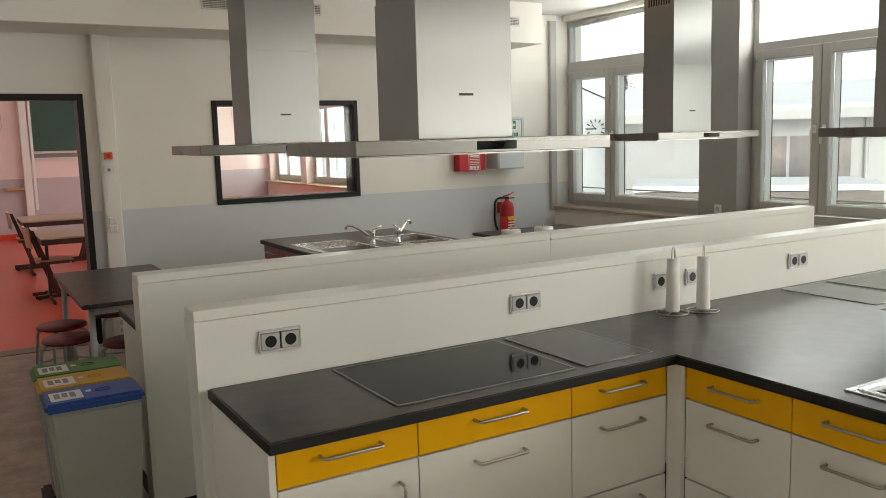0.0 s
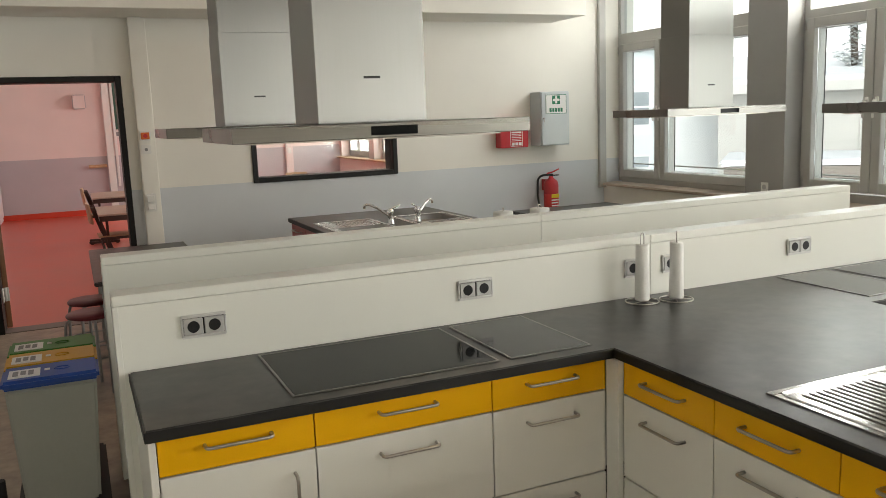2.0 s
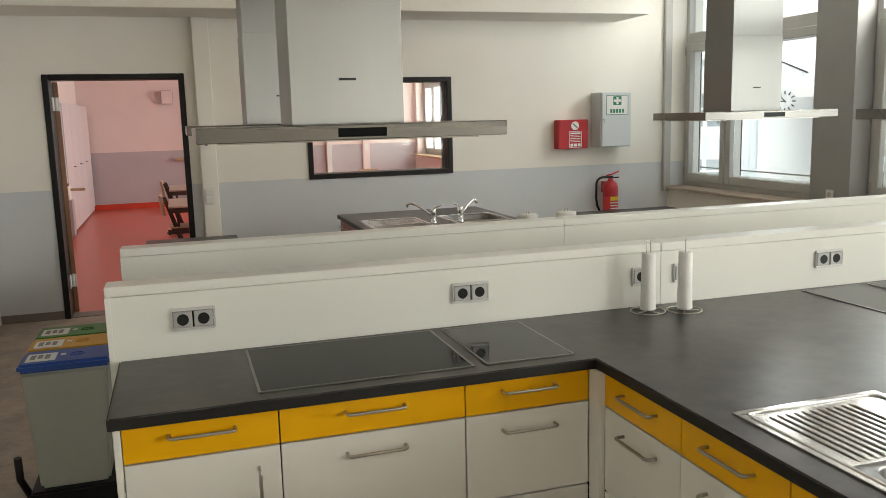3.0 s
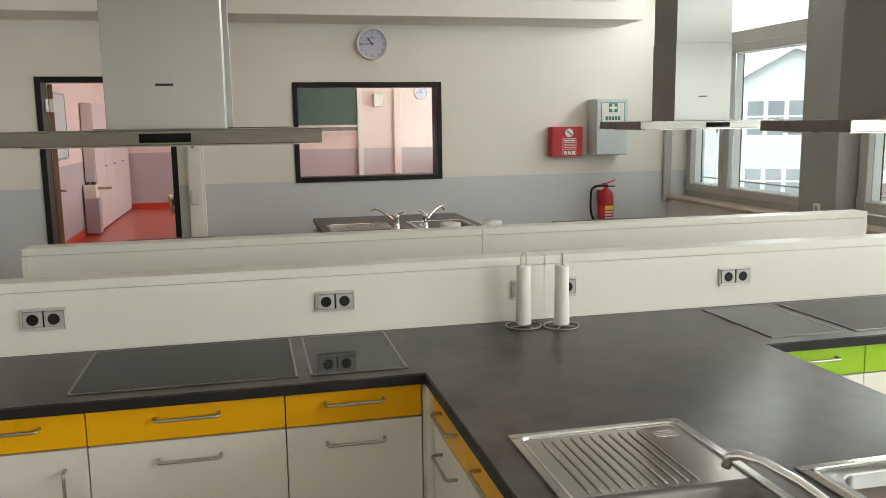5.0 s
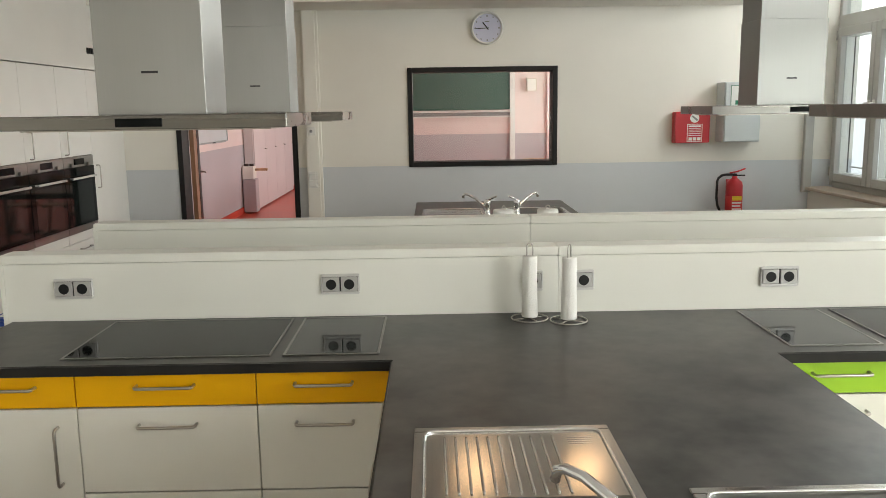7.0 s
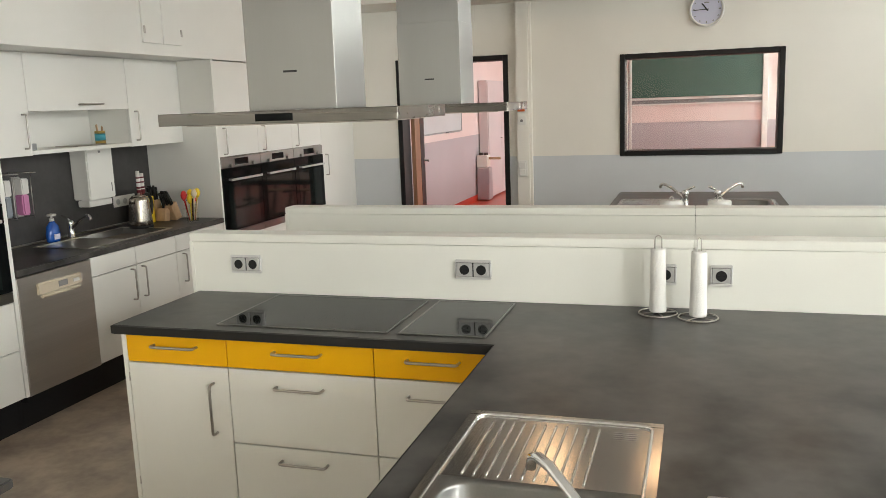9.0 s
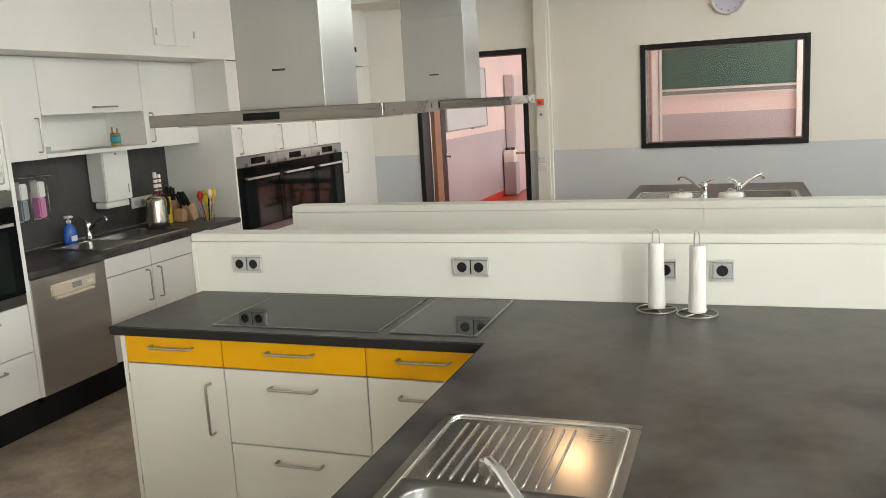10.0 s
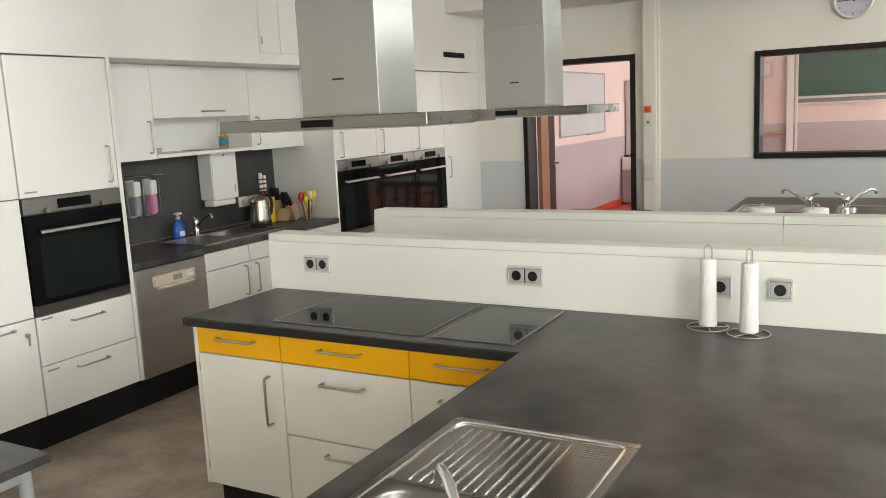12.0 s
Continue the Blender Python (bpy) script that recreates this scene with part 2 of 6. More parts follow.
lb.inputs["Emission Strength"].default_value = 2.6


# ---- mesh helpers ----
ORG = {}


def box(bm, x0, x1, y0, y1, z0, z1, bevel=0.0, seg=1, mi=0):
    """A block, its edges rounded by bevel."""
    r = bmesh.ops.create_cube(bm, size=1, matrix=Matrix.Translation(((x0 + x1) / 2, (y0 + y1) / 2, (z0 + z1) / 2))
                              @ Matrix.Diagonal((abs(x1 - x0), abs(y1 - y0), abs(z1 - z0), 1)))
    faces = {f for v in r["verts"] for f in v.link_faces}
    for f in faces:
        f.material_index = mi
    if bevel:
        edges = list({e for v in r["verts"] for e in v.link_edges})
        bmesh.ops.bevel(bm, geom=edges, offset=bevel, segments=seg, affect="EDGES", clamp_overlap=True)


def cyl(bm, x, y, z0, z1, r, r2=None, seg=24, mi=0, axis="z"):
    """A round bar between two heights along an axis."""
    turn = {"z": Matrix(), "x": Matrix.Rotation(radians(90), 4, "Y"), "y": Matrix.Rotation(radians(-90), 4, "X")}[axis]
    mid = (z0 + z1) / 2
    place = {"z": (x, y, mid), "x": (mid, x, y), "y": (x, mid, y)}[axis]
    g = bmesh.ops.create_cone(bm, cap_ends=True, segments=seg, radius1=r, radius2=r if r2 is None else r2, depth=abs(z1 - z0),
                              matrix=Matrix.Translation(place) @ turn)
    for f in {f for v in g["verts"] for f in v.link_faces}:
        f.material_index = mi
        f.smooth = len(f.verts) == 4


def tube(bm, pts, r, seg=8, mi=0):
    """A bent round bar through the points."""
    pts = [Vector(p) for p in pts]
    rings = []
    side = None
    for i, p in enumerate(pts):
        d = (pts[min(i + 1, len(pts) - 1)] - pts[max(i - 1, 0)]).normalized()
        if side is None:
            side = d.orthogonal().normalized()
        side = (side - d * side.dot(d)).normalized()
        up = d.cross(side)
        rings.append([bm.verts.new(p + (side * math.cos(a) + up * math.sin(a)) * r)
                      for a in (2 * math.pi * k / seg for k in range(seg))])
    for a, b in zip(rings, rings[1:]):
        for k in range(seg):
            f = bm.faces.new((a[k], a[(k + 1) % seg], b[(k + 1) % seg], b[k]))
            f.smooth, f.material_index = True, mi
    for ring in (rings[0][::-1], rings[-1]):
        bm.faces.new(ring).material_index = mi


def lathe(bm, x, y, prof, seg=24, mi=0):
    """A turned body from (radius, height) pairs."""
    rings = [[bm.verts.new((x + r * math.cos(2 * math.pi * k / seg), y + r * math.sin(2 * math.pi * k / seg), z)) for k in range(seg)]
             for r, z in prof]
    for a, b in zip(rings, rings[1:]):
        for k in range(seg):
            f = bm.faces.new((a[k], a[(k + 1) % seg], b[(k + 1) % seg], b[k]))
            f.smooth, f.material_index = True, mi
    bm.faces.new(rings[0][::-1]).material_index = mi
    bm.faces.new(rings[-1]).material_index = mi


def bend(a, b, c, r, n=4):
    """Points round the corner b on the way from a to c."""
    a, b, c = Vector(a), Vector(b), Vector(c)
    p, q = b + (a - b).normalized() * r, b + (c - b).normalized() * r
    return [p.lerp(b, t).lerp(b.lerp(q, t), t) for t in (i / n for i in range(n + 1))]


def finish(name, bm, mats):
    bmesh.ops.recalc_face_normals(bm, faces=bm.faces)
    me = bpy.data.meshes.new(name)
    bm.to_mesh(me)
    bm.free()
    for m in (mats if isinstance(mats, (list, tuple)) else [mats]):
        me.materials.append(m)
    return new(name, me)


def thing(name, at=(0, 0, 0), label="", category="", group="", kind=""):
    """An Empty at the base of a thing, to which its parts belong."""
    ob = new(name)
    ob.empty_display_size = 0.1
    ob.location = at
    ORG[ob.name] = Vector(at)
    return tagged(ob, label, category, group, kind)


def part(name, bm, mats, parent, label=""):
    """One mesh under a thing, modelled in world metres (or in the thing's own, where the thing stands at the origin)."""
    o = ORG[parent.name]
    bm.transform(Matrix.Translation(-o))
    ob = finish(name, bm, mats)
    ob.parent = parent
    ORG[ob.name] = o
    return tagged(ob, label)


def solid(name, bm, mats, label, category, group="", kind="", at=None):
    """A thing of one mesh."""
    if at is not None:
        bm.transform(Matrix.Translation(-Vector(at)))
    ob = finish(name, bm, mats)
    if at is not None:
        ob.location = at
    ORG[ob.name] = Vector(at or (0, 0, 0))
    return tagged(ob, label, category, group, kind)


def block(x0, x1, y0, y1, z0, z1, bevel=0.0, seg=1):
    bm = bmesh.new()
    box(bm, x0, x1, y0, y1, z0, z1, bevel, seg)
    return bm


def structure(name, bm, mats, label, category):
    return solid(name, bm, mats, label, category, kind="structure")


# ---- the large structure ----
WEST, EAST, SOUTH, NORTH, TOP = -3.5, 3.88, -7.6, 4.95, 3.06
FAR = 15.1
DADO = 1.16

structure("floor", block(WEST, 4.3, SOUTH, 5.05, -0.12, 0.0), VINYL, "mottled brown-grey vinyl floor of the kitchen", "floor")
structure("floor_classroom", block(-3.1, 4.3, 5.05, FAR, -0.12, 0.0), REDFLOOR, "glossy orange-red linoleum classroom floor", "floor")
structure("ceiling", block(WEST - 0.1, 4.3, SOUTH - 0.1, FAR + 0.2, TOP, TOP + 0.15), CEIL, "plain white painted ceiling", "ceiling")


def two_tone(bm, x0, x1, y0, y1, z0, z1):
    """A stretch of wall: dado below, light paint above."""
    if z0 < DADO < z1:
        box(bm, x0, x1, y0, y1, z0, DADO, mi=1)
        box(bm, x0, x1, y0, y1, DADO, z1, mi=0)
    else:
        box(bm, x0, x1, y0, y1, z0, z1, mi=1 if z1 <= DADO else 0)


DOORX = (-2.345, -1.17, 2.16)
PEEP = (-0.085, 1.372, 1.147, 2.104)
bm, bm2 = bmesh.new(), bmesh.new()
for b, y0, y1, xw in ((bm, NORTH, NORTH + 0.1, WEST), (bm2, NORTH + 0.1, NORTH + 0.2, -3.1)):
    two_tone(b, xw, DOORX[0], y0, y1, 0, TOP)
    two_tone(b, DOORX[0], DOORX[1], y0, y1, DOORX[2], TOP)
    two_tone(b, DOORX[1], PEEP[0], y0, y1, 0, TOP)
    two_tone(b, PEEP[0], PEEP[1], y0, y1, 0, PEEP[2])
    two_tone(b, PEEP[0], PEEP[1], y0, y1, PEEP[3], TOP)
    two_tone(b, PEEP[1], 4.3, y0, y1, 0, TOP)
structure("wall_north", bm, [CREAM, BLUEGREY], "cream painted wall with a blue-grey dado", "wall")
structure("wall_classroom_south", bm2, [PINK, MAUVE], "pink painted classroom wall with a mauve dado", "wall")

structure("wall_west", block(WEST - 0.1, WEST, SOUTH - 0.1, NORTH, 0, TOP), CREAM, "cream painted wall behind the kitchen units", "wall")
structure("wall_south", block(WEST, 4.3, SOUTH - 0.1, SOUTH, 0, TOP), CREAM, "plain cream painted wall", "wall")
bm = bmesh.new()
two_tone(bm, -3.2, -3.1, NORTH + 0.1, FAR, 0, TOP)
structure("wall_classroom_west", bm, [PINK, MAUVE], "pink classroom wall with a mauve dado", "wall")
bm = bmesh.new()
two_tone(bm, -3.2, 4.3, FAR, FAR + 0.1, 0, TOP)
structure("wall_classroom_north", bm, [PINK, MAUVE], "pink classroom end wall with a mauve dado", "wall")

# east wall: spandrel, piers between the windows, lintel
# the last opening is out of view, added with the room's length for a lamp
WINDOWS = [(2.80, 4.96), (0.20, 2.36), (-2.43, -0.27), (-4.96, -2.86), (-7.55, -5.4)]
CLASSWIN = [(5.6, 7.6), (8.2, 10.2), (10.8, 12.8), (13.1, 14.95)]
bm, bm2 = bmesh.new(), bmesh.new()
box(bm, EAST, 4.24, SOUTH, NORTH, 0, 0.86)
box(bm, 4.02, 4.24, SOUTH, NORTH, 2.99, TOP)
box(bm2, EAST, 4.24, NORTH + 0.2, FAR, 0, 0.86)
box(bm2, 4.02, 4.24, NORTH + 0.2, FAR, 2.99, TOP)
edges = [NORTH] + [v for w in WINDOWS for v in (w[1], w[0])] + [SOUTH]
for a, b in zip(edges[0::2], edges[1::2]):
    if a - b > 0.02:
        box(bm, EAST + 0.02, 4.24, b, a, 0.86, 2.99, mi=1)
edges = [NORTH + 0.2] + [v for w in CLASSWIN for v in w] + [FAR]
for a, b in zip(edges[0::2], edges[1::2]):
    if b - a > 0.02:
        box(bm2, EAST + 0.02, 4.24, a, b, 0.86, 2.99)
structure("wall_east", bm, [CREAM, PIERGREY], "window wall with cream parapet and grey piers", "wall")
structure("wall_classroom_east", bm2, PINK, "pink classroom window wall", "wall")

structure("beam", block(-2.86, 3.22, 4.30, NORTH, 2.65, TOP, 0.004), CREAM, "cream boxed-in ceiling beam with air grilles", "beam")
structure("soffit", block(WEST, -2.86, -3.2, NORTH, 2.095, TOP, 0.002), LAMW, "white panelled bulkhead above the kitchen units", "bulkhead")
structure("trim_reveal", block(3.80, 3.885, 4.90, NORTH, 0.84, 2.99, 0.004), FRAMEGREY, "light grey lining strip at the window reveal", "trim")
for x0, x1 in ((-2.86, DOORX[0]), (-0.9, EAST)):
    structure("baseboard", block(x0, x1, NORTH - 0.012, NORTH, 0, 0.075, 0.003), SKIRT, "grey-brown skirting strip", "baseboard")
structure("baseboard_red", block(-3.1, EAST, FAR - 0.015, FAR, 0, 0.11, 0.003), REDBASE, "bright red classroom skirting", "baseboard")
structure("baseboard_red", block(-3.1, -3.085, NORTH + 0.2, FAR - 0.015, 0, 0.11, 0.003), REDBASE, "bright red classroom skirting", "baseboard")


def window(name, y0, y1, split, simple=False, low=0.945, high=2.415, bar=2.53):
    """A grey aluminium window: fixed toplight above, two sashes below, set in the east wall."""
    w = thing(name, (4.1, (y0 + y1) / 2, 0.89), "grey-framed window with a toplight and two casements", "window", kind="structure")
    xa, xb = 4.09, 4.17
    bm = bmesh.new()
    f = 0.06
    box(bm, xa, xb, y0, y0 + f, 0.90, 2.99, 0.004)
    box(bm, xa, xb, y1 - f, y1, 0.90, 2.99, 0.004)
    box(bm, xa, xb, y0 + f, y1 - f, 0.861, 0.96, 0.004)
    box(bm, xa, xb, y0 + f, y1 - f, 2.93, 2.99, 0.004)
    box(bm, xa - 0.012, xb, y0 + f, y1 - f, high - 0.015, bar, 0.006)
    part("window_frame", bm, FRAMEGREY, w)
    part("toplight_pane", block(4.13, 4.138, y0 + f, y1 - f, bar, 2.93), GLASS, w).visible_shadow = False
    for a, b, hs in ((split, y1 - f + 0.02, 0), (y0 + f - 0.02, split, 1)):
        bm = bmesh.new()
        s, xs = 0.085, 4.065
        box(bm, xs, xa + 0.03, a + 0.004, a + s, low, high, 0.006)
        box(bm, xs, xa + 0.03, b - s, b - 0.004, low, high, 0.006)
        box(bm, xs, xa + 0.03, a + s, b - s, low, low + s, 0.006)
        box(bm, xs, xa + 0.03, a + s, b - s, high - s, high, 0.006)
        sash = part("sash", bm, FRAMEGREY, w)
        bm = bmesh.new()
        g = 0.006
        for p in ((a + s, a + s + g, low + s, high - s), (b - s - g, b - s, low + s, high - s),
                  (a + s + g, b - s - g, low + s, low + s + g), (a + s + g, b - s - g, high - s - g, high - s)):
            box(bm, 4.193, 4.206, *p)
        part("gasket", bm, BLACK, sash, "black rubber gasket")
        bm = bmesh.new()
        for p in ((a + s, a + s + g, low + s, high - s), (b - s - g, b - s, low + s, high - s),
                  (a + s + g, b - s - g, low + s, low + s + g), (a + s + g, b - s - g, high - s - g, high - s)):
            box(bm, 4.121, 4.192, *p)
        part("outer_shell", bm, WHITEPLASTIC, sash, "pale outer frame shell")
        part("pane", block(4.108, 4.115, a + s + g, b - s - g, low + s + g, high - s - g), GLASS, sash).visible_shadow = False
        if not simple:
            hy = a + 0.045 if not hs else b - 0.045
            bm = bmesh.new()
            box(bm, xs - 0.012, xs, hy - 0.016, hy + 0.016, 1.66, 1.73, 0.004)
            tube(bm, [(xs - 0.01, hy, 1.70), (xs - 0.045, hy, 1.70), (xs - 0.05, hy, 1.68), (xs - 0.047, hy, 1.57)], 0.009)
            part("handle", bm, WHITEPLASTIC, sash, "white window handle")
            for hz in (1.0, 2.3):
                bm = bmesh.new()
                cyl(bm, xs - 0.006, (b if not hs else a) + (-0.012 if not hs else 0.012), hz, hz + 0.09, 0.008, seg=10)
                part("hinge", bm, FRAMEGREY, sash)
    if not simple:
        bm = bmesh.new()
        tube(bm, [(4.075, y1 - 0.3, 2.965), (4.06, y1 - 0.45, 2.955), (4.06, y1 - 0.75, 2.955)], 0.012)
        box(bm, 4.045, 4.075, y1 - 0.5, y1 - 0.42, 2.94, 2.97, 0.003)
        part("vent_opener", bm, NICKEL, w, "metal toplight opener rod")
    return w


def rail_outside(y0, y1):
    bm = bmesh.new()
    tube(bm, [(4.30, y0, 1.08), (4.30, y1, 1.08)], 0.008)
    for y in (y0 + 0.02, y1 - 0.02):
        tube(bm, [(4.30, y, 1.08), (4.22, y, 1.08)], 0.008)
    solid("fall_guard_rail", bm, NICKEL, "thin metal fall-guard rail outside a window", "rail", group="window rails", at=(4.30, y0, 1.08))


for i, (a, b) in enumerate(WINDOWS):
    window("window_%d" % (i + 1), a, b, b - 0.70 if i else 4.21, simple=i > 1, **(dict(low=0.975, high=2.395, bar=2.465) if i == 1 else {}))
    sill = structure("window_sill", block(3.83, 4.075, a - 0.2 if i else a - 0.3, min(b + 0.05, NORTH), 0.862, 0.892, 0.005), SILL,
                     "beige-brown stone window sill", "sill")
    if i < 2:
        rail_outside(a - 0.03, b + 0.03)
for i, (a, b) in enumerate(CLASSWIN):
    window("window_%d" % (i + 6), a, b, b - 0.70, simple=True)
    structure("window_sill", block(3.80, 4.075, a - 0.1, b + 0.1, 0.862, 0.892, 0.005), BEECH, "wooden classroom window sill", "sill")

e = thing("pier_socket", (3.9, 2.561, 0.98), "small white socket on the grey pier above the sill", "socket")
part("plate", block(3.888, 3.8995, 2.521, 2.601, 0.945, 1.025, 0.003), WHITEPLASTIC, e)
bm = bmesh.new()
cyl(bm, 2.561, 0.985, 3.886, 3.888, 0.022, axis="x", seg=20)
part("well", bm, SOCKETIN, e)

# door frame and open door leaf
d = thing("door_1", (-2.3, NORTH, 0), "open brown wooden door in a black steel frame", "door", kind="structure")
bm = bmesh.new()
box(bm, DOORX[0], DOORX[0] + 0.05, NORTH - 0.018, NORTH + 0.215, 0, DOORX[2], 0.004)
box(bm, DOORX[1] - 0.05, DOORX[1], NORTH - 0.018, NORTH + 0.215, 0, DOORX[2], 0.004)
box(bm, DOORX[0] + 0.05, DOORX[1] - 0.05, NORTH - 0.018, NORTH + 0.215, DOORX[2] - 0.05, DOORX[2], 0.004)
part("door_frame", bm, BLACK, d, "black steel door frame")
SWING = Matrix.Translation((-2.268, 5.175, 0)) @ Matrix.Rotation(radians(13), 4, "Z") @ Matrix.Translation((2.268, -5.175, 0))


def swung(bm):
    bm.transform(SWING)
    return bm


leaf = part("door_leaf", swung(block(-2.29, -2.247, 5.18, 6.12, 0.008, 2.105, 0.004)), WOOD, d, "brown wooden door leaf, wide open")
part("dark_stile", swung(block(-2.2465, -2.2425, 5.70, 6.12, 0.008, 2.105, 0.001)), BLACK, leaf, "black edged door stile")
part("edge_strip", swung(block(-2.294, -2.243, 6.1205, 6.135, 0.008, 2.105)), BLACK, leaf, "dark lock edge")
for z in (0.25, 1.85):
    bm = bmesh.new()
    box(bm, -2.294, -2.285, 5.06, 5.15, z, z + 0.12, 0.002)
    box(bm, -2.285, -2.245, 5.158, 5.166, z, z + 0.12, 0.002)
    cyl(bm, -2.272, 5.155, z, z + 0.12, 0.011, seg=12)
    part("hinge", bm, WHITEPLASTIC, leaf, "pale steel hinge")
bm = bmesh.new()
cyl(bm, 6.05, 1.06, -2.247, -2.235, 0.026, axis="x", seg=20)
tube(bm, [(-2.24, 6.05, 1.06), (-2.19, 6.05, 1.06), (-2.185, 6.03, 1.06), (-2.185, 5.92, 1.06)], 0.01)
part("door_handle", swung(bm), NICKEL, leaf, "metal lever handle")
structure("threshold", block(DOORX[0] + 0.05, DOORX[1] - 0.05, 4.96, 5.16, 0.0, 0.006), SKIRT, "flat grey door threshold", "threshold")

# internal window to the classroom
w = thing("window_9", ((PEEP[0] + PEEP[1]) / 2, NORTH, PEEP[2]), "black-framed internal window to the pink classroom", "window", kind="structure")
bm = bmesh.new()
x0, x1, z0, z1 = PEEP
f = 0.047
box(bm, x0, x0 + f, NORTH - 0.02, NORTH + 0.22, z0, z1, 0.004)
box(bm, x1 - f, x1, NORTH - 0.02, NORTH + 0.22, z0, z1, 0.004)
box(bm, x0 + f, x1 - f, NORTH - 0.02, NORTH + 0.22, z0, z0 + f, 0.004)
box(bm, x0 + f, x1 - f, NORTH - 0.02, NORTH + 0.22, z1 - f, z1, 0.004)
part("window_frame", bm, BLACK, w)
part("pane", block(x0 + f, x1 - f, NORTH + 0.03, NORTH + 0.038, z0 + f, z1 - f), GLASS, w).visible_shadow = False


# a row of round warm ceiling lamps, mirrored in the steel sinks
def ceiling_lamp(x, y):
    c = thing("ceiling_light", (x, y, TOP - 0.07), "round warm white ceiling lamp with a thin metal ring", "ceiling lamp", "ceiling lamps")
    bm = bmesh.new()
    lathe(bm, x, y, [(0.165, TOP - 0.07), (0.175, TOP - 0.065), (0.175, TOP - 0.0005), (0.10, TOP - 0.0005)], 32)
    part("ring", bm, NICKEL, c)
    bm = bmesh.new()
    lathe(bm, x, y, [(0.08, TOP - 0.082), (0.14, TOP - 0.078), (0.158, TOP - 0.0705)], 32)
    part("diffuser", bm, LAMPGLOW, c)


for x in (-1.35, -0.45, 0.45, 1.35):
    ceiling_lamp(x, 3.05)

# ---- fittings of the north wall and beam ----
def grille(x0, x1, z0, z1):
    g = thing("air_grille", ((x0 + x1) / 2, 4.30, z0), "white slotted air grille on the boxed-in beam", "grille", "beam grilles")
    bm = bmesh.new()
    box(bm, x0, x1, 4.288, 4.30, z0, z0 + 0.014, 0.002)
    box(bm, x0, x1, 4.288, 4.30, z1 - 0.014, z1, 0.002)
    box(bm, x0, x0 + 0.014, 4.288, 4.30, z0 + 0.014, z1 - 0.014, 0.002)
    box(bm, x1 - 0.014, x1, 4.288, 4.30, z0 + 0.014, z1 - 0.014, 0.002)
    part("frame", bm, WHITEPLASTIC, g)
    part("backing", block(x0 + 0.014, x1 - 0.014, 4.296, 4.2995, z0 + 0.014, z1 - 0.014), BLACK, g, "dark opening")
    z = z0 + 0.02
    while z < z1 - 0.02:
        part("slat", block(x0 + 0.014, x1 - 0.014, 4.289, 4.2955, z, z + 0.006), WHITEPLASTIC, g)
        z += 0.0145
    n = int((x1 - x0) / 0.032)
    for k in range(1, n):
        x = x0 + (x1 - x0) * k / n
        part("bar", block(x - 0.003, x + 0.003, 4.286, 4.2888, z0 + 0.014, z1 - 0.014), WHITEPLASTIC, g)
    return g


for x0, x1 in ((-2.3, -1.86), (-0.30, 0.14), (0.32, 0.76), (1.86, 2.30), (2.48, 2.93)):
    grille(x0, x1, 2.81, 2.91)

g = thing("air_grille", (-2.86, 4.45, 2.23), "small black air grille in the white bulkhead", "grille")
part("backing", block(-2.862, -2.856, 4.23, 4.67, 2.232, 2.284, 0.001), BLACK, g)
for k in range(12):
    y = 4.245 + k * 0.0365
    part("slat", block(-2.856, -2.850, y, y + 0.012, 2.236, 2.280), PLINTH, g)
h = thing("bulkhead_hatch", (-2.86, 1.77, 2.17), "white double hatch doors in the bulkhead", "hatch")
for a, b in ((1.55, 1.762), (1.767, 1.985)):
    part("hatch_door", block(-2.86, -2.846, a, b, 2.172, 2.85, 0.002), LAMW, h)
for y in (1.562, 1.972):
    for z in (2.23, 2.75):
        part("hinge", block(-2.846, -2.838, y - 0.008, y + 0.008, z, z + 0.05, 0.002), NICKEL, h)

# cable duct with switches beside the door
c = thing("cable_duct", (-1.03, NORTH, 0), "cream vertical cable duct with switches beside the door", "cable duct")
part("base", block(-1.08, -0.932, 4.915, 4.9505, 0, 2.65, 0.004), CREAM, c)
part("cover", block(-1.078, -0.956, 4.868, 4.9145, 0, 2.65, 0.006, 2), CREAM, c)
e = thing("emergency_switch", (-1.02, 4.868, 1.63), "orange emergency switch on the cable duct", "switch")
part("back_box", block(-1.07, -0.975, 4.838, 4.868, 1.592, 1.676, 0.006, 2), WHITEPLASTIC, e)
bm = bmesh.new()
box(bm, -1.058, -0.987, 4.822, 4.838, 1.604, 1.664, 0.004)
part("cover", bm, ORANGE, e, "orange cover")
bm = bmesh.new()
cyl(bm, -1.022, 1.634, 4.81, 4.822, 0.018, axis="y", seg=16)
part("button", bm, REDRUBBER, e)
e = thing("key_switch", (-1.02, 4.868, 1.51), "small white key switch on the cable duct", "switch")
part("plate", block(-1.065, -0.98, 4.845, 4.868, 1.475, 1.556, 0.006, 2), WHITEPLASTIC, e)
bm = bmesh.new()
cyl(bm, -1.022, 1.515, 4.836, 4.845, 0.014, axis="y", seg=16)
part("lock", bm, GREYMARK, e)
e = thing("light_switch", (-1.02, 4.868, 1.04), "white double light switch on the cable duct", "switch")
part("plate", block(-1.07, -0.975, 4.85, 4.868, 0.965, 1.125, 0.006, 2), WHITEPLASTIC, e)
for z in (0.98, 1.05):
    part("rocker", block(-1.055, -0.99, 4.84, 4.85, z, z + 0.062, 0.004), WHITEPLASTIC, e)

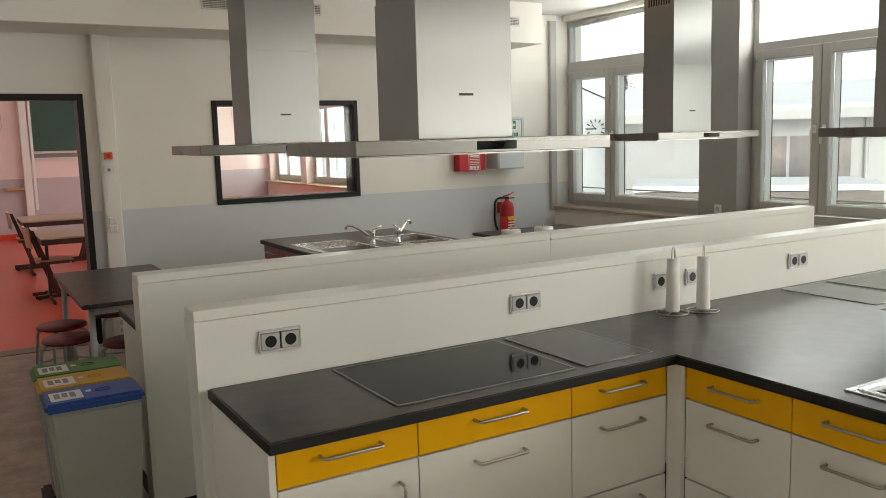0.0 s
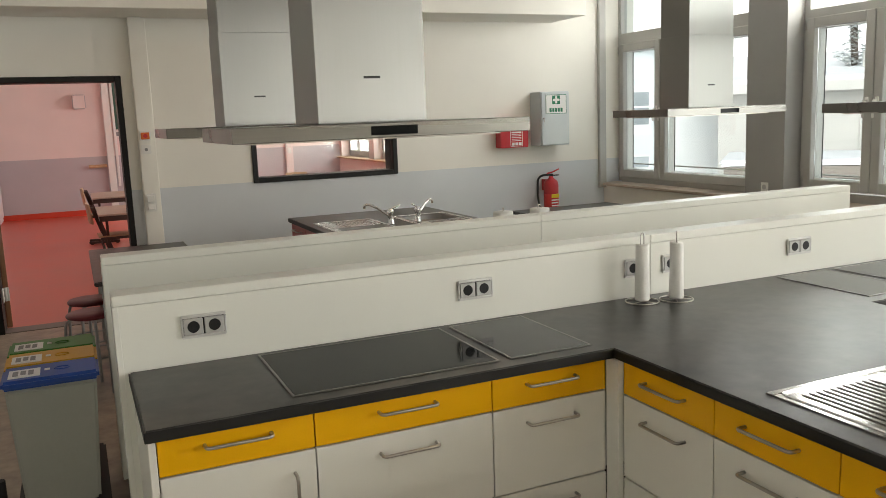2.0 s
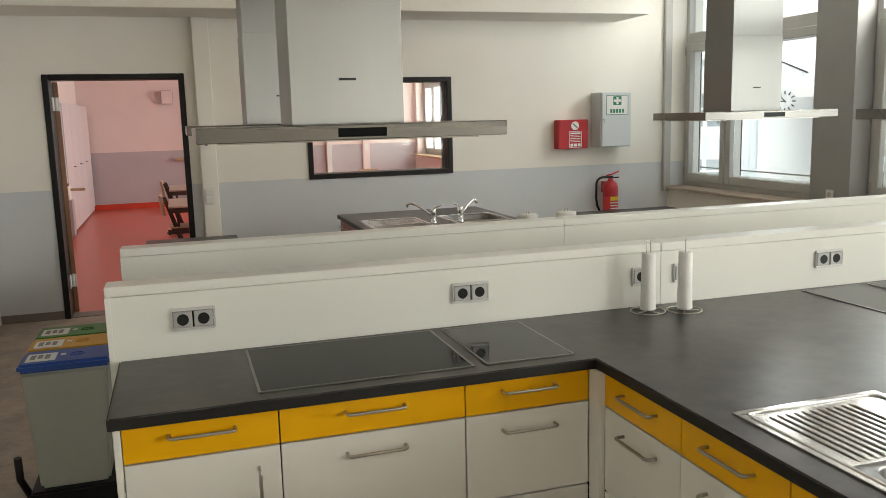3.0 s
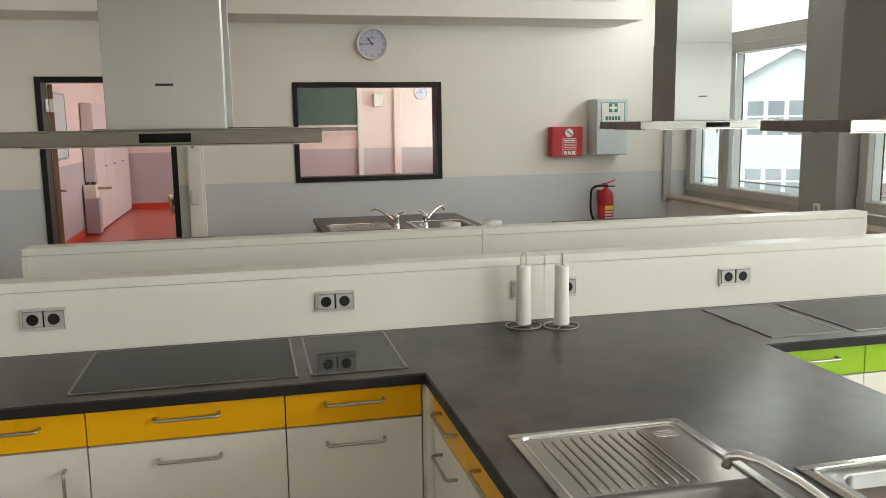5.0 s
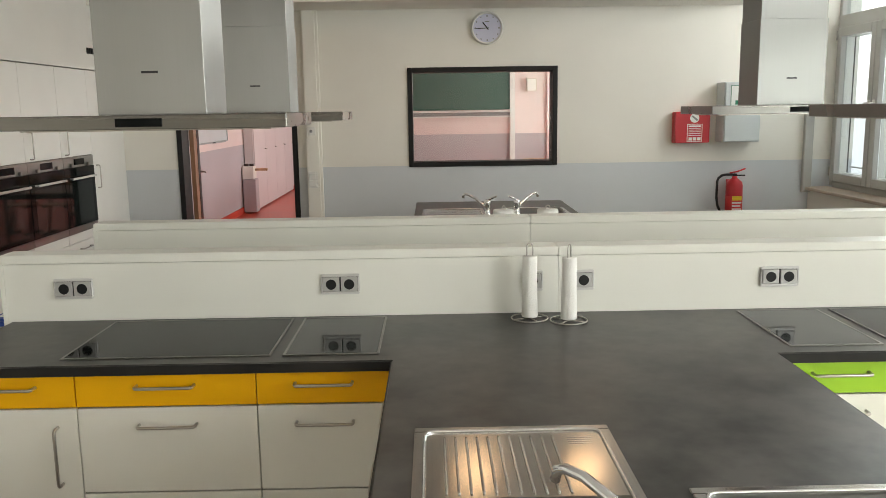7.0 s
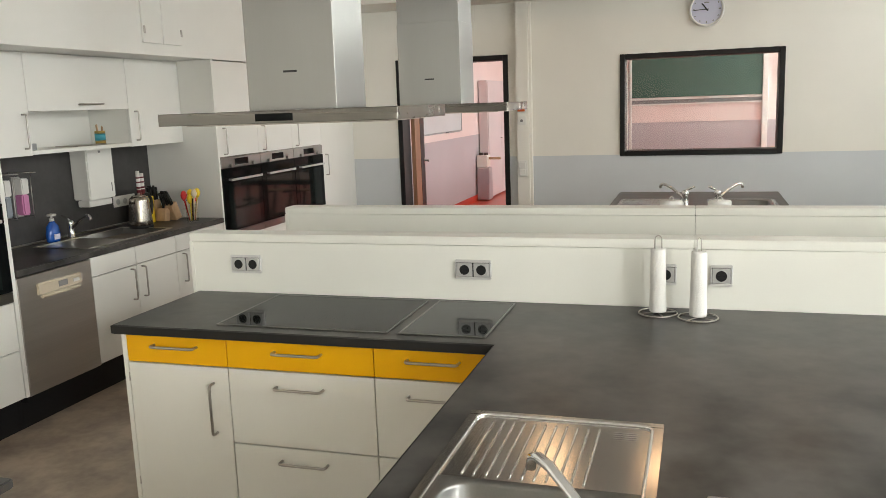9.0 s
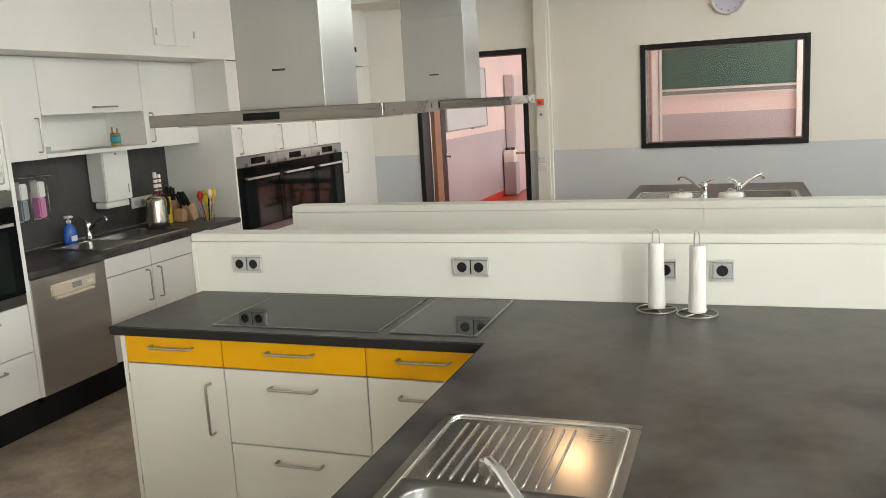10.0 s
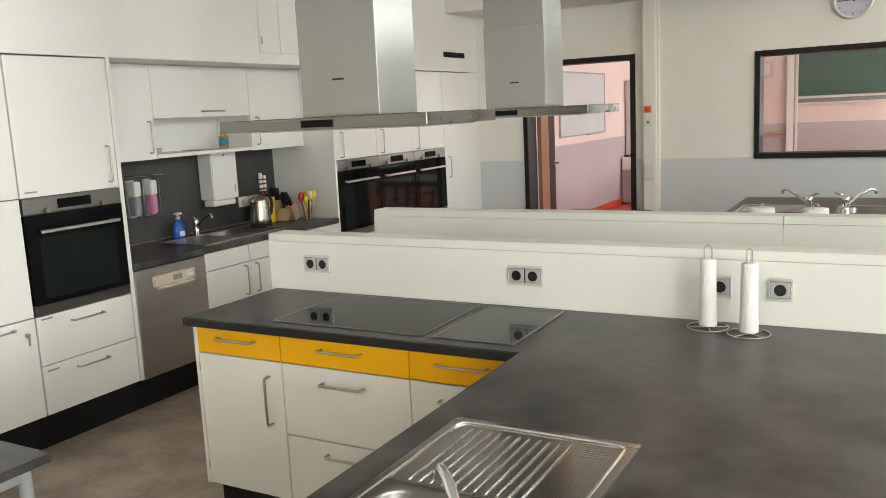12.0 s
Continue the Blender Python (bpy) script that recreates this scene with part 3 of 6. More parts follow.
e = thing("duct_socket", (-1.012, 4.868, 0.15), "white double socket low on the cable duct", "socket")
part("plate", block(-1.052, -0.972, 4.852, 4.868, 0.075, 0.225, 0.006, 2), WHITEPLASTIC, e)
for z in (0.115, 0.186):
    bm = bmesh.new()
    cyl(bm, -1.012, z, 4.8505, 4.852, 0.022, axis="y", seg=20)
    part("well", bm, SOCKETIN, e, "grey plug well")

# wall clock
def wall_clock(x, y, z, r, face, rim, name_label):
    k = thing("wall_clock", (x, y, z), name_label, "clock")
    bm = bmesh.new()
    n = 48
    prof = [(r * 0.86, 0.0), (r, 0.004), (r, -0.028), (r * 0.95, -0.04), (r * 0.87, -0.034), (r * 0.86, -0.018)]
    rings = [[bm.verts.new((x + q * math.cos(2 * math.pi * j / n), y + s, z + q * math.sin(2 * math.pi * j / n))) for j in range(n)] for q, s in prof]
    for a, b in zip(rings, rings[1:]):
        for j in range(n):
            bm.faces.new((a[j], a[(j + 1) % n], b[(j + 1) % n], b[j])).smooth = True
    part("rim", bm, rim, k)
    bm = bmesh.new()
    cyl(bm, x, z, y - 0.018, y - 0.002, r * 0.87, axis="y", seg=48)
    part("dial", bm, face, k, "pale lavender dial")
    for j in range(12):
        a = math.pi / 6 * j
        bm = bmesh.new()
        long = 0.10 if j % 3 == 0 else 0.06
        box(bm, -0.02 * r * 2, 0.02 * r * 2, -0.0205, -0.0185, r * (0.78 - long), r * 0.78)
        bm.transform(Matrix.Translation((x, y, z)) @ Matrix.Rotation(a, 4, "Y"))
        part("hour_mark", bm, GREYMARK, k)
    for nm, a, ln, wd in (("hour_hand", -38, 0.45, 0.035), ("minute_hand", -92, 0.72, 0.022)):
        bm = bmesh.new()
        box(bm, -wd * r, wd * r, -0.024, -0.022, -0.12 * r, ln * r)
        bm.transform(Matrix.Translation((x, y, z)) @ Matrix.Rotation(radians(a), 4, "Y"))
        part(nm, bm, BLACK, k)
    part("nameplate", block(x - 0.14 * r, x + 0.14 * r, y - 0.0205, y - 0.0185, z + 0.36 * r, z + 0.42 * r), GREYMARK, k)
    return k


wall_clock(0.69, NORTH, 2.465, 0.155, CLOCKFACE, WHITEPLASTIC, "round white wall clock with a lavender dial above the window")

# red fire-alarm box, first-aid cabinet, extinguisher
r = thing("fire_blanket_box", (2.65, NORTH, 1.34), "red metal fire blanket box with white marking on the wall", "safety box")
part("case", block(2.50, 2.835, 4.83, NORTH, 1.345, 1.645, 0.006, 2), RED, r)
bm = bmesh.new()
cyl(bm, 2.685, 1.583, 4.8265, 4.83, 0.044, axis="y", seg=32)
part("round_sign", bm, WHITEMARK, r, "white round sign")
bm = bmesh.new()
box(bm, -0.035, 0.035, 4.8225, 4.8265, -0.008, 0.008)
bm.transform(Matrix.Translation((2.685, 0, 1.583)) @ Matrix.Rotation(radians(40), 4, "Y"))
part("sign_bar", bm, GREYMARK, r)
bm = bmesh.new()
x0, x1, z0, z1 = 2.615, 2.762, 1.358, 1.527
for p in ((x0, x1, z1 - 0.005, z1), (x0, x1, z0, z0 + 0.005), (x0, x0 + 0.005, z0, z1), (x1 - 0.005, x1, z0, z1)):
    box(bm, p[0], p[1], 4.8275, 4.83, p[2], p[3])
part("label_border", bm, WHITEMARK, r)
for k in range(6):
    part("text_bar", block(2.63, 2.747, 4.8275, 4.83, 1.50 - k * 0.017, 1.5055 - k * 0.017) if k else block(2.63, 2.747, 4.8275, 4.83, 1.498, 1.513), WHITEMARK, r)
for k in range(3):
    part("pictogram", block(2.632 + k * 0.042, 2.664 + k * 0.042, 4.8275, 4.83, 1.369, 1.399), WHITEMARK, r)

a = thing("first_aid_cabinet", (3.1, NORTH, 1.35), "pale grey-blue metal first-aid cabinet on the wall", "cabinet")
part("case", block(2.93, 3.282, 4.735, NORTH, 1.352, 1.918, 0.004), LIGHTBLUE, a)
dr = part("door", block(2.938, 3.276, 4.716, 4.734, 1.36, 1.91, 0.004), LIGHTBLUE, a)
part("label", block(2.985, 3.24, 4.713, 4.716, 1.685, 1.885), WHITEMARK, dr, "white label with a green cross")
bm = bmesh.new()
x0, x1, z0, z1 = 2.985, 3.24, 1.685, 1.885
for p in ((x0, x1, z1 - 0.005, z1), (x0, x1, z0, z0 + 0.005), (x0, x0 + 0.005, z0, z1), (x1 - 0.005, x1, z0, z1)):
    box(bm, p[0], p[1], 4.7115, 4.713, p[2], p[3])
box(bm, 3.065, 3.16, 4.7115, 4.713, 1.785, 1.875)
part("green_square", bm, GREENMARK, dr)
bm = bmesh.new()
box(bm, 3.101, 3.124, 4.709, 4.7113, 1.793, 1.867)
box(bm, 3.073, 3.101, 4.709, 4.7113, 1.818, 1.842)
box(bm, 3.124, 3.152, 4.709, 4.7113, 1.818, 1.842)
part("white_cross", bm, WHITEMARK, dr)
for k in range(5):
    part("text_bar", block(3.03 + 0.034 * k, 3.055 + 0.034 * k, 4.7115, 4.713, 1.705, 1.745), GREENMARK, dr)
bm = bmesh.new()
cyl(bm, 2.957, 1.64, 4.70, 4.716, 0.009, axis="y", seg=14)
box(bm, 2.952, 2.962, 4.698, 4.702, 1.60, 1.64)
part("lock", bm, NICKEL, dr)

x = 3.087
e = thing("fire_extinguisher", (x, 4.80, 0.42), "red fire extinguisher with a black hose hung on the wall", "extinguisher")
bm = bmesh.new()
lathe(bm, x, 4.80, [(0.06, 0.42), (0.075, 0.425), (0.080, 0.45), (0.080, 0.925), (0.07, 0.965), (0.04, 0.99), (0.026, 1.0), (0.024, 1.02)])
part("cylinder", bm, RED, e)
bm = bmesh.new()
cyl(bm, x, 4.80, 0.60, 0.83, 0.0808, seg=32)
part("label", bm, REDRUBBER, e)
part("label_band", block(x - 0.045, x + 0.045, 4.7135, 4.72, 0.79, 0.83), CARDYELLOW, e, "yellow label band")
for k in range(4):
    part("text_bar", block(x - 0.045, x + 0.045 - 0.01 * (k % 2), 4.7135, 4.72, 0.76 - k * 0.03, 0.772 - k * 0.03), WHITEMARK, e)
bm = bmesh.new()
box(bm, x - 0.02, x + 0.02, 4.78, 4.82, 1.02, 1.045, 0.004)
box(bm, x - 0.01, x + 0.10, 4.79, 4.81, 1.02, 1.032, 0.003)
part("valve", bm, BLACK, e)
bm = bmesh.new()
tube(bm, [(x - 0.05, 4.8, 1.05), (x + 0.02, 4.8, 1.062), (x + 0.10, 4.8, 1.09)], 0.008)
part("lever", bm, REDRUBBER, e, "red lever")
bm = bmesh.new()
tube(bm, [(x - 0.02, 4.8, 1.035)] + [(x - 0.09 - 0.085 * math.sin(u), 4.8 - 0.01 * u, 0.965 + 0.07 * math.cos(u)) for u in (0.0, 0.5, 1.0, 1.4)]
     + [(x - 0.175, 4.79, 0.82), (x - 0.165, 4.785, 0.74), (x - 0.13, 4.78, 0.66), (x - 0.10, 4.77, 0.58)], 0.0125)
part("hose", bm, BLACK, e)
bm = bmesh.new()
box(bm, x - 0.03, x + 0.03, 4.86, NORTH, 0.86, 0.98, 0.004)
part("bracket", bm, RED, e)


# ---- cabinets, drawers and handles ----
def handle_bar(bm, x, y, z, length, upright):
    """A bow handle in front of the plane y."""
    h = length / 2
    pts = [(-h, 0, 0)] + bend((-h, 0, 0), (-h, -0.034, 0), (h, -0.034, 0), 0.014) + bend((-h, -0.034, 0), (h, -0.034, 0), (h, 0, 0), 0.014) + [(h, 0, 0)]
    pts = [Vector((p[2], p[1], p[0])) if upright else Vector(p) for p in pts]
    tube(bm, [p + Vector((x, y, z)) for p in pts], 0.0055)


def cabinet(at, turn, width, fronts, label, depth=0.55, top=0.862, base=0.148, body=None, kind_name="base_cabinet", group="", side=None, plinth=True, category="cabinet"):
    """A unit whose front plane is y = 0 of its own, facing -y. fronts: (z0, z1, material, handle, u, z) with handle 'h', 'v' or ''."""
    c = thing(kind_name, (0, 0, 0), label, category, group)
    part("body", block(0.001, width - 0.001, 0.02, depth, base, top, 0.001), CARCASS, c)
    if plinth:
        part("plinth", block(0.0, width, 0.065, depth, 0.0, base - 0.001), PLINTH, c, "black plinth")
    for z0, z1, mat_, hd, u, hz, ln in fronts:
        f = part("drawer_front" if hd == "h" else "door", block(0.002, width - 0.002, 0.0, 0.018, z0 + 0.0015, z1 - 0.0015, 0.0015), mat_, c)
        if hd:
            bm = bmesh.new()
            handle_bar(bm, u * width, 0.0, hz, ln, hd == "v")
            part("handle", bm, NICKEL, f, "satin metal bow handle")
    c.matrix_basis = pose(*at, 0, 0, turn)
    return c


def drawers(mat_, two=True, white=None):
    white = white or LAM
    f = [(0.742, 0.860, mat_, "h", 0.5, 0.815, 0.19), (0.44, 0.739, white, "h", 0.5, 0.679, 0.19), (0.15, 0.437, white, "h", 0.5, 0.384, 0.19)]
    return f


def door_under(mat_, u=0.85, white=None):
    return [(0.742, 0.860, mat_, "h", 0.5, 0.815, 0.19), (0.15, 0.739, white or LAM, "v", u, 0.575, 0.2)]


FY = -0.567
PX0, PX1 = 0.02, 1.252
G1 = "yellow-drawer island units"
u1 = cabinet((-1.502, FY, 0), 0, 0.45, door_under(YELLOW), "white island unit with one yellow drawer and a door", group=G1)
for z in (0.22, 0.66):
    part("hinge", block(-0.003, 0.002, -0.002, 0.012, z, z + 0.035, 0.001), NICKEL, u1)
cabinet((-1.052, FY, 0), 0, 0.6, drawers(YELLOW), "wide white island unit with one yellow drawer above two white", group=G1)
cabinet((-0.452, FY, 0), 0, 0.45, drawers(YELLOW), "white island unit with one yellow drawer in the corner", group=G1)
for y in (-0.638, -1.079, -1.520, -1.961, -2.402):
    cabinet((PX0, y, 0), -90, 0.441, drawers(YELLOW), "white peninsula unit with one yellow drawer", group=G1)
G2 = "green-drawer island units"
for x, wd, fr in ((1.275, 0.45, drawers), (1.725, 0.6, drawers), (2.325, 0.45, door_under)):
    cabinet((x, FY, 0), 0, wd, fr(LIME), "white island unit with one lime green drawer", group=G2)
for y in (-2.843, -2.402, -1.961, -1.520, -1.079):
    cabinet((PX1, y, 0), 90, 0.441, drawers(LIME), "white peninsula unit with one lime green drawer", group=G2)
structure("trim_corner", block(-0.001, 0.022, -0.637, -0.566, 0.148, 0.862, 0.001), LAM, "white corner filler strip", "trim")
structure("trim_corner", block(1.25, 1.274, -0.637, -0.566, 0.148, 0.862, 0.001), LAM, "white corner filler strip", "trim")
structure("trim_side", block(-1.524, -1.503, -0.567, -0.002, 0.148, 0.862, 0.002), LAM, "white side panel of the island", "trim")
# second island, mirrored behind the first
G3 = "red-drawer island units"
BY = 1.607
for x, wd in ((-1.052, 0.45), (-0.452, 0.6), (-0.002, 0.45)):
    cabinet((x, BY, 0), 180, wd, drawers(DARKRED), "white island unit with one dark red drawer", group=G3)
for y in (3.558, 3.117, 2.676, 2.235, 1.794):
    cabinet((PX0, y + 0.441, 0), -90, 0.441, drawers(DARKRED), "white peninsula unit with one dark red drawer", group=G3)
for x, wd in ((1.725, 0.45), (2.325, 0.6), (2.775, 0.45)):
    cabinet((x, BY, 0), 180, wd, drawers(LIME), "white island unit with one green drawer", group=G2)
for y in (3.558, 3.117, 2.676, 2.235, 1.794):
    cabinet((PX1, y, 0), 90, 0.441, drawers(LIME), "white peninsula unit with one green drawer", group=G2)
structure("trim_side", block(-1.524, -1.503, 1.042, 1.607, 0.148, 0.862, 0.002), LAM, "white side panel of the island", "trim")


def tee_worktop(name, y_wall, y_front, y_end, label):
    """A T-shaped worktop: a bar along the screen and a peninsula."""
    bm = bmesh.new()
    s = [(-1.532, y_wall), (-1.532, y_front), (0.0, y_front), (0.0, y_end), (1.272, y_end), (1.272, y_front), (2.80, y_front), (2.80, y_wall)]
    lo = [bm.verts.new((x, y, 0.8625)) for x, y in s]
    f = bm.faces.new(lo)
    r = bmesh.ops.extrude_face_region(bm, geom=[f])
    bmesh.ops.translate(bm, verts=[v for v in r["geom"] if isinstance(v, bmesh.types.BMVert)], vec=(0, 0, 0.0375))
    edges = [e for e in bm.edges if all(abs(v.co.z - 0.90) < 1e-4 for v in e.verts) or all(abs(v.co.z - 0.8625) < 1e-4 for v in e.verts)]
    bmesh.ops.bevel(bm, geom=edges, offset=0.006, segments=3, affect="EDGES")
    top = solid(name, bm, SLATE, label, "worktop", at=(0.63, y_wall, 0.8625))
    for (xa, ya), (xb, yb) in zip(s, s[1:]):
        nx, ny = (0.0, 0.0009) if ya == yb else (0.0009, 0.0)
        strip = block(min(xa, xb) - nx, max(xa, xb) + nx, min(ya, yb) - ny, max(ya, yb) + ny, 0.8655, 0.8965, 0.0012)
        part("edge_band", strip, EDGEBAND, top, "black-grey edge band")
    return top


top_a = tee_worktop("worktop", -0.002, -0.611, -2.86, "dark slate-grey laminate worktop of the near island")
tee_worktop("worktop", 1.042, 1.651, 4.03, "dark slate-grey laminate worktop of the far island")


def screen(y0, y1, x1, joint):
    """The raised white screen between two rows of an island, with a cap and end trim."""
    s = thing("island_screen", (0.6, (y0 + y1) / 2, 0), "long off-white raised screen wall along the island", "screen", "island screens")
    part("plinth", block(-1.50, x1 - 0.06, y0 + 0.035, y1 - 0.035, 0, 0.148), PLINTH, s, "black plinth")
    for a, b in ((-1.562, joint - 0.0007), (joint + 0.0007, x1)):
        part("panel", block(a, b, y0, y1, 0.149, 1.127, 0.001), PANEL, s)
        part("cap", block(a, b, y0 - 0.001, y1 + 0.001, 1.1285, 1.163, 0.003, 2), PANEL, s)
    part("end_trim", block(-1.5635, -1.545, y0 - 0.0025, y1 + 0.0025, 0.149, 1.1275, 0.001), PANEL, s)
    return s


screen(0.0, 0.12, 2.90, 0.637)
screen(0.92, 1.04, 2.97, 0.637)


# ---- sockets ----
def socket(x, z, n, y=0.0):
    w = 0.081 + 0.071 * (n - 1)
    s = thing("double_socket" if n == 2 else "single_socket", (x, y, z), "silver framed %s power socket on the white screen" % ("double" if n == 2 else "single"), "socket", "screen sockets")
    bm = bmesh.new()
    h = 0.0405
    box(bm, x - w / 2, x + w / 2, y - 0.012, y, z + 0.030, z + h, 0.003, 2)
    box(bm, x - w / 2, x + w / 2, y - 0.012, y, z - h, z - 0.030, 0.003, 2)
    box(bm, x - w / 2, x - w / 2 + 0.007, y - 0.0118, y, z - 0.030, z + 0.030, 0.0025)
    box(bm, x + w / 2 - 0.007, x + w / 2, y - 0.0118, y, z - 0.030, z + 0.030, 0.0025)
    part("frame", bm, SOCKET, s)
    part("box", block(x - w / 2 + 0.007, x + w / 2 - 0.007, y - 0.004, y, z - 0.030, z + 0.030), BLACK, s, "dark gap round the inset")
    for k in range(n):
        cx = x + (k - (n - 1) / 2) * 0.071
        ins = part("inset", block(cx - 0.0325, cx + 0.0325, y - 0.0135, y - 0.004, z - 0.0285, z + 0.0285, 0.002), SOCKETIN, s)
        bm = bmesh.new()
        cyl(bm, cx, z, y - 0.0145, y - 0.0135, 0.0205, axis="y", seg=28)
        part("well", bm, BLACK, ins, "black round plug well")
        bm = bmesh.new()
        for dx in (-0.0095, 0.0095):
            cyl(bm, cx + dx, z, y - 0.0155, y - 0.0145, 0.003, axis="y", seg=10)
        box(bm, cx - 0.002, cx + 0.002, y - 0.0158, y - 0.0145, z + 0.018, z + 0.021)
        box(bm, cx - 0.002, cx + 0.002, y - 0.0158, y - 0.0145, z - 0.021, z - 0.018)
        part("contact", bm, PLINTH, ins)
    return s


for x, n in ((-1.275, 2), (-0.226, 2), (0.535, 1), (0.737, 1), (1.517, 2), (2.55, 2)):
    socket(x, 1.029, n)


# ---- hobs ----
def hob(x0, x1, y0, y1, mat_, label, cover=False):
    h = thing("grill_cover" if cover else "hob", ((x0 + x1) / 2, (y0 + y1) / 2, 0.90), label, "cooktop")
    bm = bmesh.new()
    f = 0.008
    z1 = 0.9045
    box(bm, x0, x1, y0, y0 + f, 0.90, z1, 0.0012)
    box(bm, x0, x1, y1 - f, y1, 0.90, z1, 0.0012)
    box(bm, x0, x0 + f, y0 + f, y1 - f, 0.90, z1, 0.0012)
    box(bm, x1 - f, x1, y0 + f, y1 - f, 0.90, z1, 0.0012)
    part("steel_edge", bm, OVENSTRIP, h)
    part("glass", block(x0 + f, x1 - f, y0 + f, y1 - f, 0.90, 0.9035, 0.0008), mat_, h)
    return h


hob(-1.105, -0.405, -0.542, -0.045, BLACKGLASS, "black ceramic glass hob with a steel edge in the worktop")
hob(-0.365, -0.042, -0.542, -0.045, GREYGLASS, "speckled grey glass cover plate with a steel edge", True)
hob(1.335, 1.655, -0.542, -0.045, GREYGLASS, "speckled grey glass cover plate with a steel edge", True)
hob(1.70, 2.40, -0.542, -0.045, BLACKGLASS, "black ceramic glass hob with a steel edge in the worktop")


# ---- cooker hoods ----
def hood():
    """An island hood: wide steel plate, two-piece duct up to the ceiling. Its own origin is the middle of the plate's front edge."""
    h = thing("cooker_hood", (0, 0, 0), "brushed steel island cooker hood hung from the ceiling", "cooker hood", "island hoods")
    part("canopy", block(-0.465, 0.465, 0.0, 0.54, 1.656, 1.700, 0.002), PLATE, h)
    part("filter", block(-0.40, 0.40, 0.08, 0.48, 1.650, 1.6555), NICKEL, h)
    c = part("control_panel", block(-0.066, 0.08, -0.0025, 0.002, 1.664, 1.690, 0.001), BLACKGLASS, h, "black control panel")
    x0, x1, y0, y1 = -0.177, 0.177, 0.157, 0.430
    d = part("lower_duct", block(x0, x1, y0, y1, 1.7005, 2.14, 0.001), STEELX, h)
    part("nameplate", block(-0.027, 0.027, y0 - 0.001, y0, 1.834, 1.8415), BLACK, d, "small dark maker's mark")
    part("upper_duct", block(x0 + 0.003, x1 - 0.003, y0 + 0.003, y1 - 0.003, 2.1402, TOP, 0.001), STEELX, h)
    for sx in (x0 + 0.0015, x1 - 0.0035):
        for k in range(9):
            y = y0 + 0.04 + k * 0.022
            part("vent_slot", block(sx, sx + 0.002, y, y + 0.011, 2.52, 2.60), BLACK, h)
    return h


first = hood()
first.matrix_basis = pose(-0.770, -0.600, 0)
for x, y in ((-0.770, 1.030), (2.037, 1.030), (2.037, -0.600)):
    copy_thing(first, pose(x, y, 0))


# ---- kitchen roll holders ----
def roll_holder(full):
    h = thing("paper_roll_holder", (0, 0, 0), "white kitchen paper roll on a chrome wire stand", "paper roll", "roll holders")
    bm = bmesh.new()
    tube(bm, [(0.07 * math.cos(t), 0.07 * math.sin(t), 0.004) for t in (2 * math.pi * k / 36 for k in range(37))], 0.0028, seg=6)
    tube(bm, [(-0.07, 0, 0.004), (0.07, 0, 0.004)], 0.0025, seg=6)
    tube(bm, [(0, -0.07, 0.004), (0, 0.07, 0.004)], 0.0025, seg=6)
    part("wire_base", bm, NICKEL, h)
    bm = bmesh.new()
    arc = [(0.0, 0, 0.004), (-0.013, 0, 0.02), (-0.013, 0, 0.275)] + [(-0.013 * math.cos(t), 0, 0.28 + 0.016 * math.sin(t)) for t in (0.4, 0.8, 1.2, 1.57, 1.94, 2.34, 2.74)] + [(0.013, 0, 0.275), (0.013, 0, 0.02)]
    tube(bm, arc, 0.0024, seg=6)
    part("wire_loop", bm, NICKEL, h)
    bm = bmesh.new()
    if full:
        lathe(bm, 0, 0, [(0.015, 0.010), (0.055, 0.010), (0.056, 0.015), (0.056, 0.268), (0.054, 0.275), (0.016, 0.275)], 32)
    else:
        lathe(bm, 0, 0, [(0.012, 0.010), (0.030, 0.010), (0.0315, 0.016), (0.0285, 0.12), (0.0275, 0.243), (0.026, 0.247), (0.013, 0.247)], 32)
    part("roll", bm, PAPER, h)
    return h


one = roll_holder(False)
one.matrix_basis = pose(0.512, -0.105, 0.90, 0, 0, 20)
copy_thing(one, pose(0.656, -0.150, 0.90, 0, 0, 55))
big = roll_holder(True)
big.matrix_basis = pose(0.752, 1.13, 0.90, 0, 0, 15)
copy_thing(big, pose(0.518, 1.13, 0.90, 0, 0, 40))


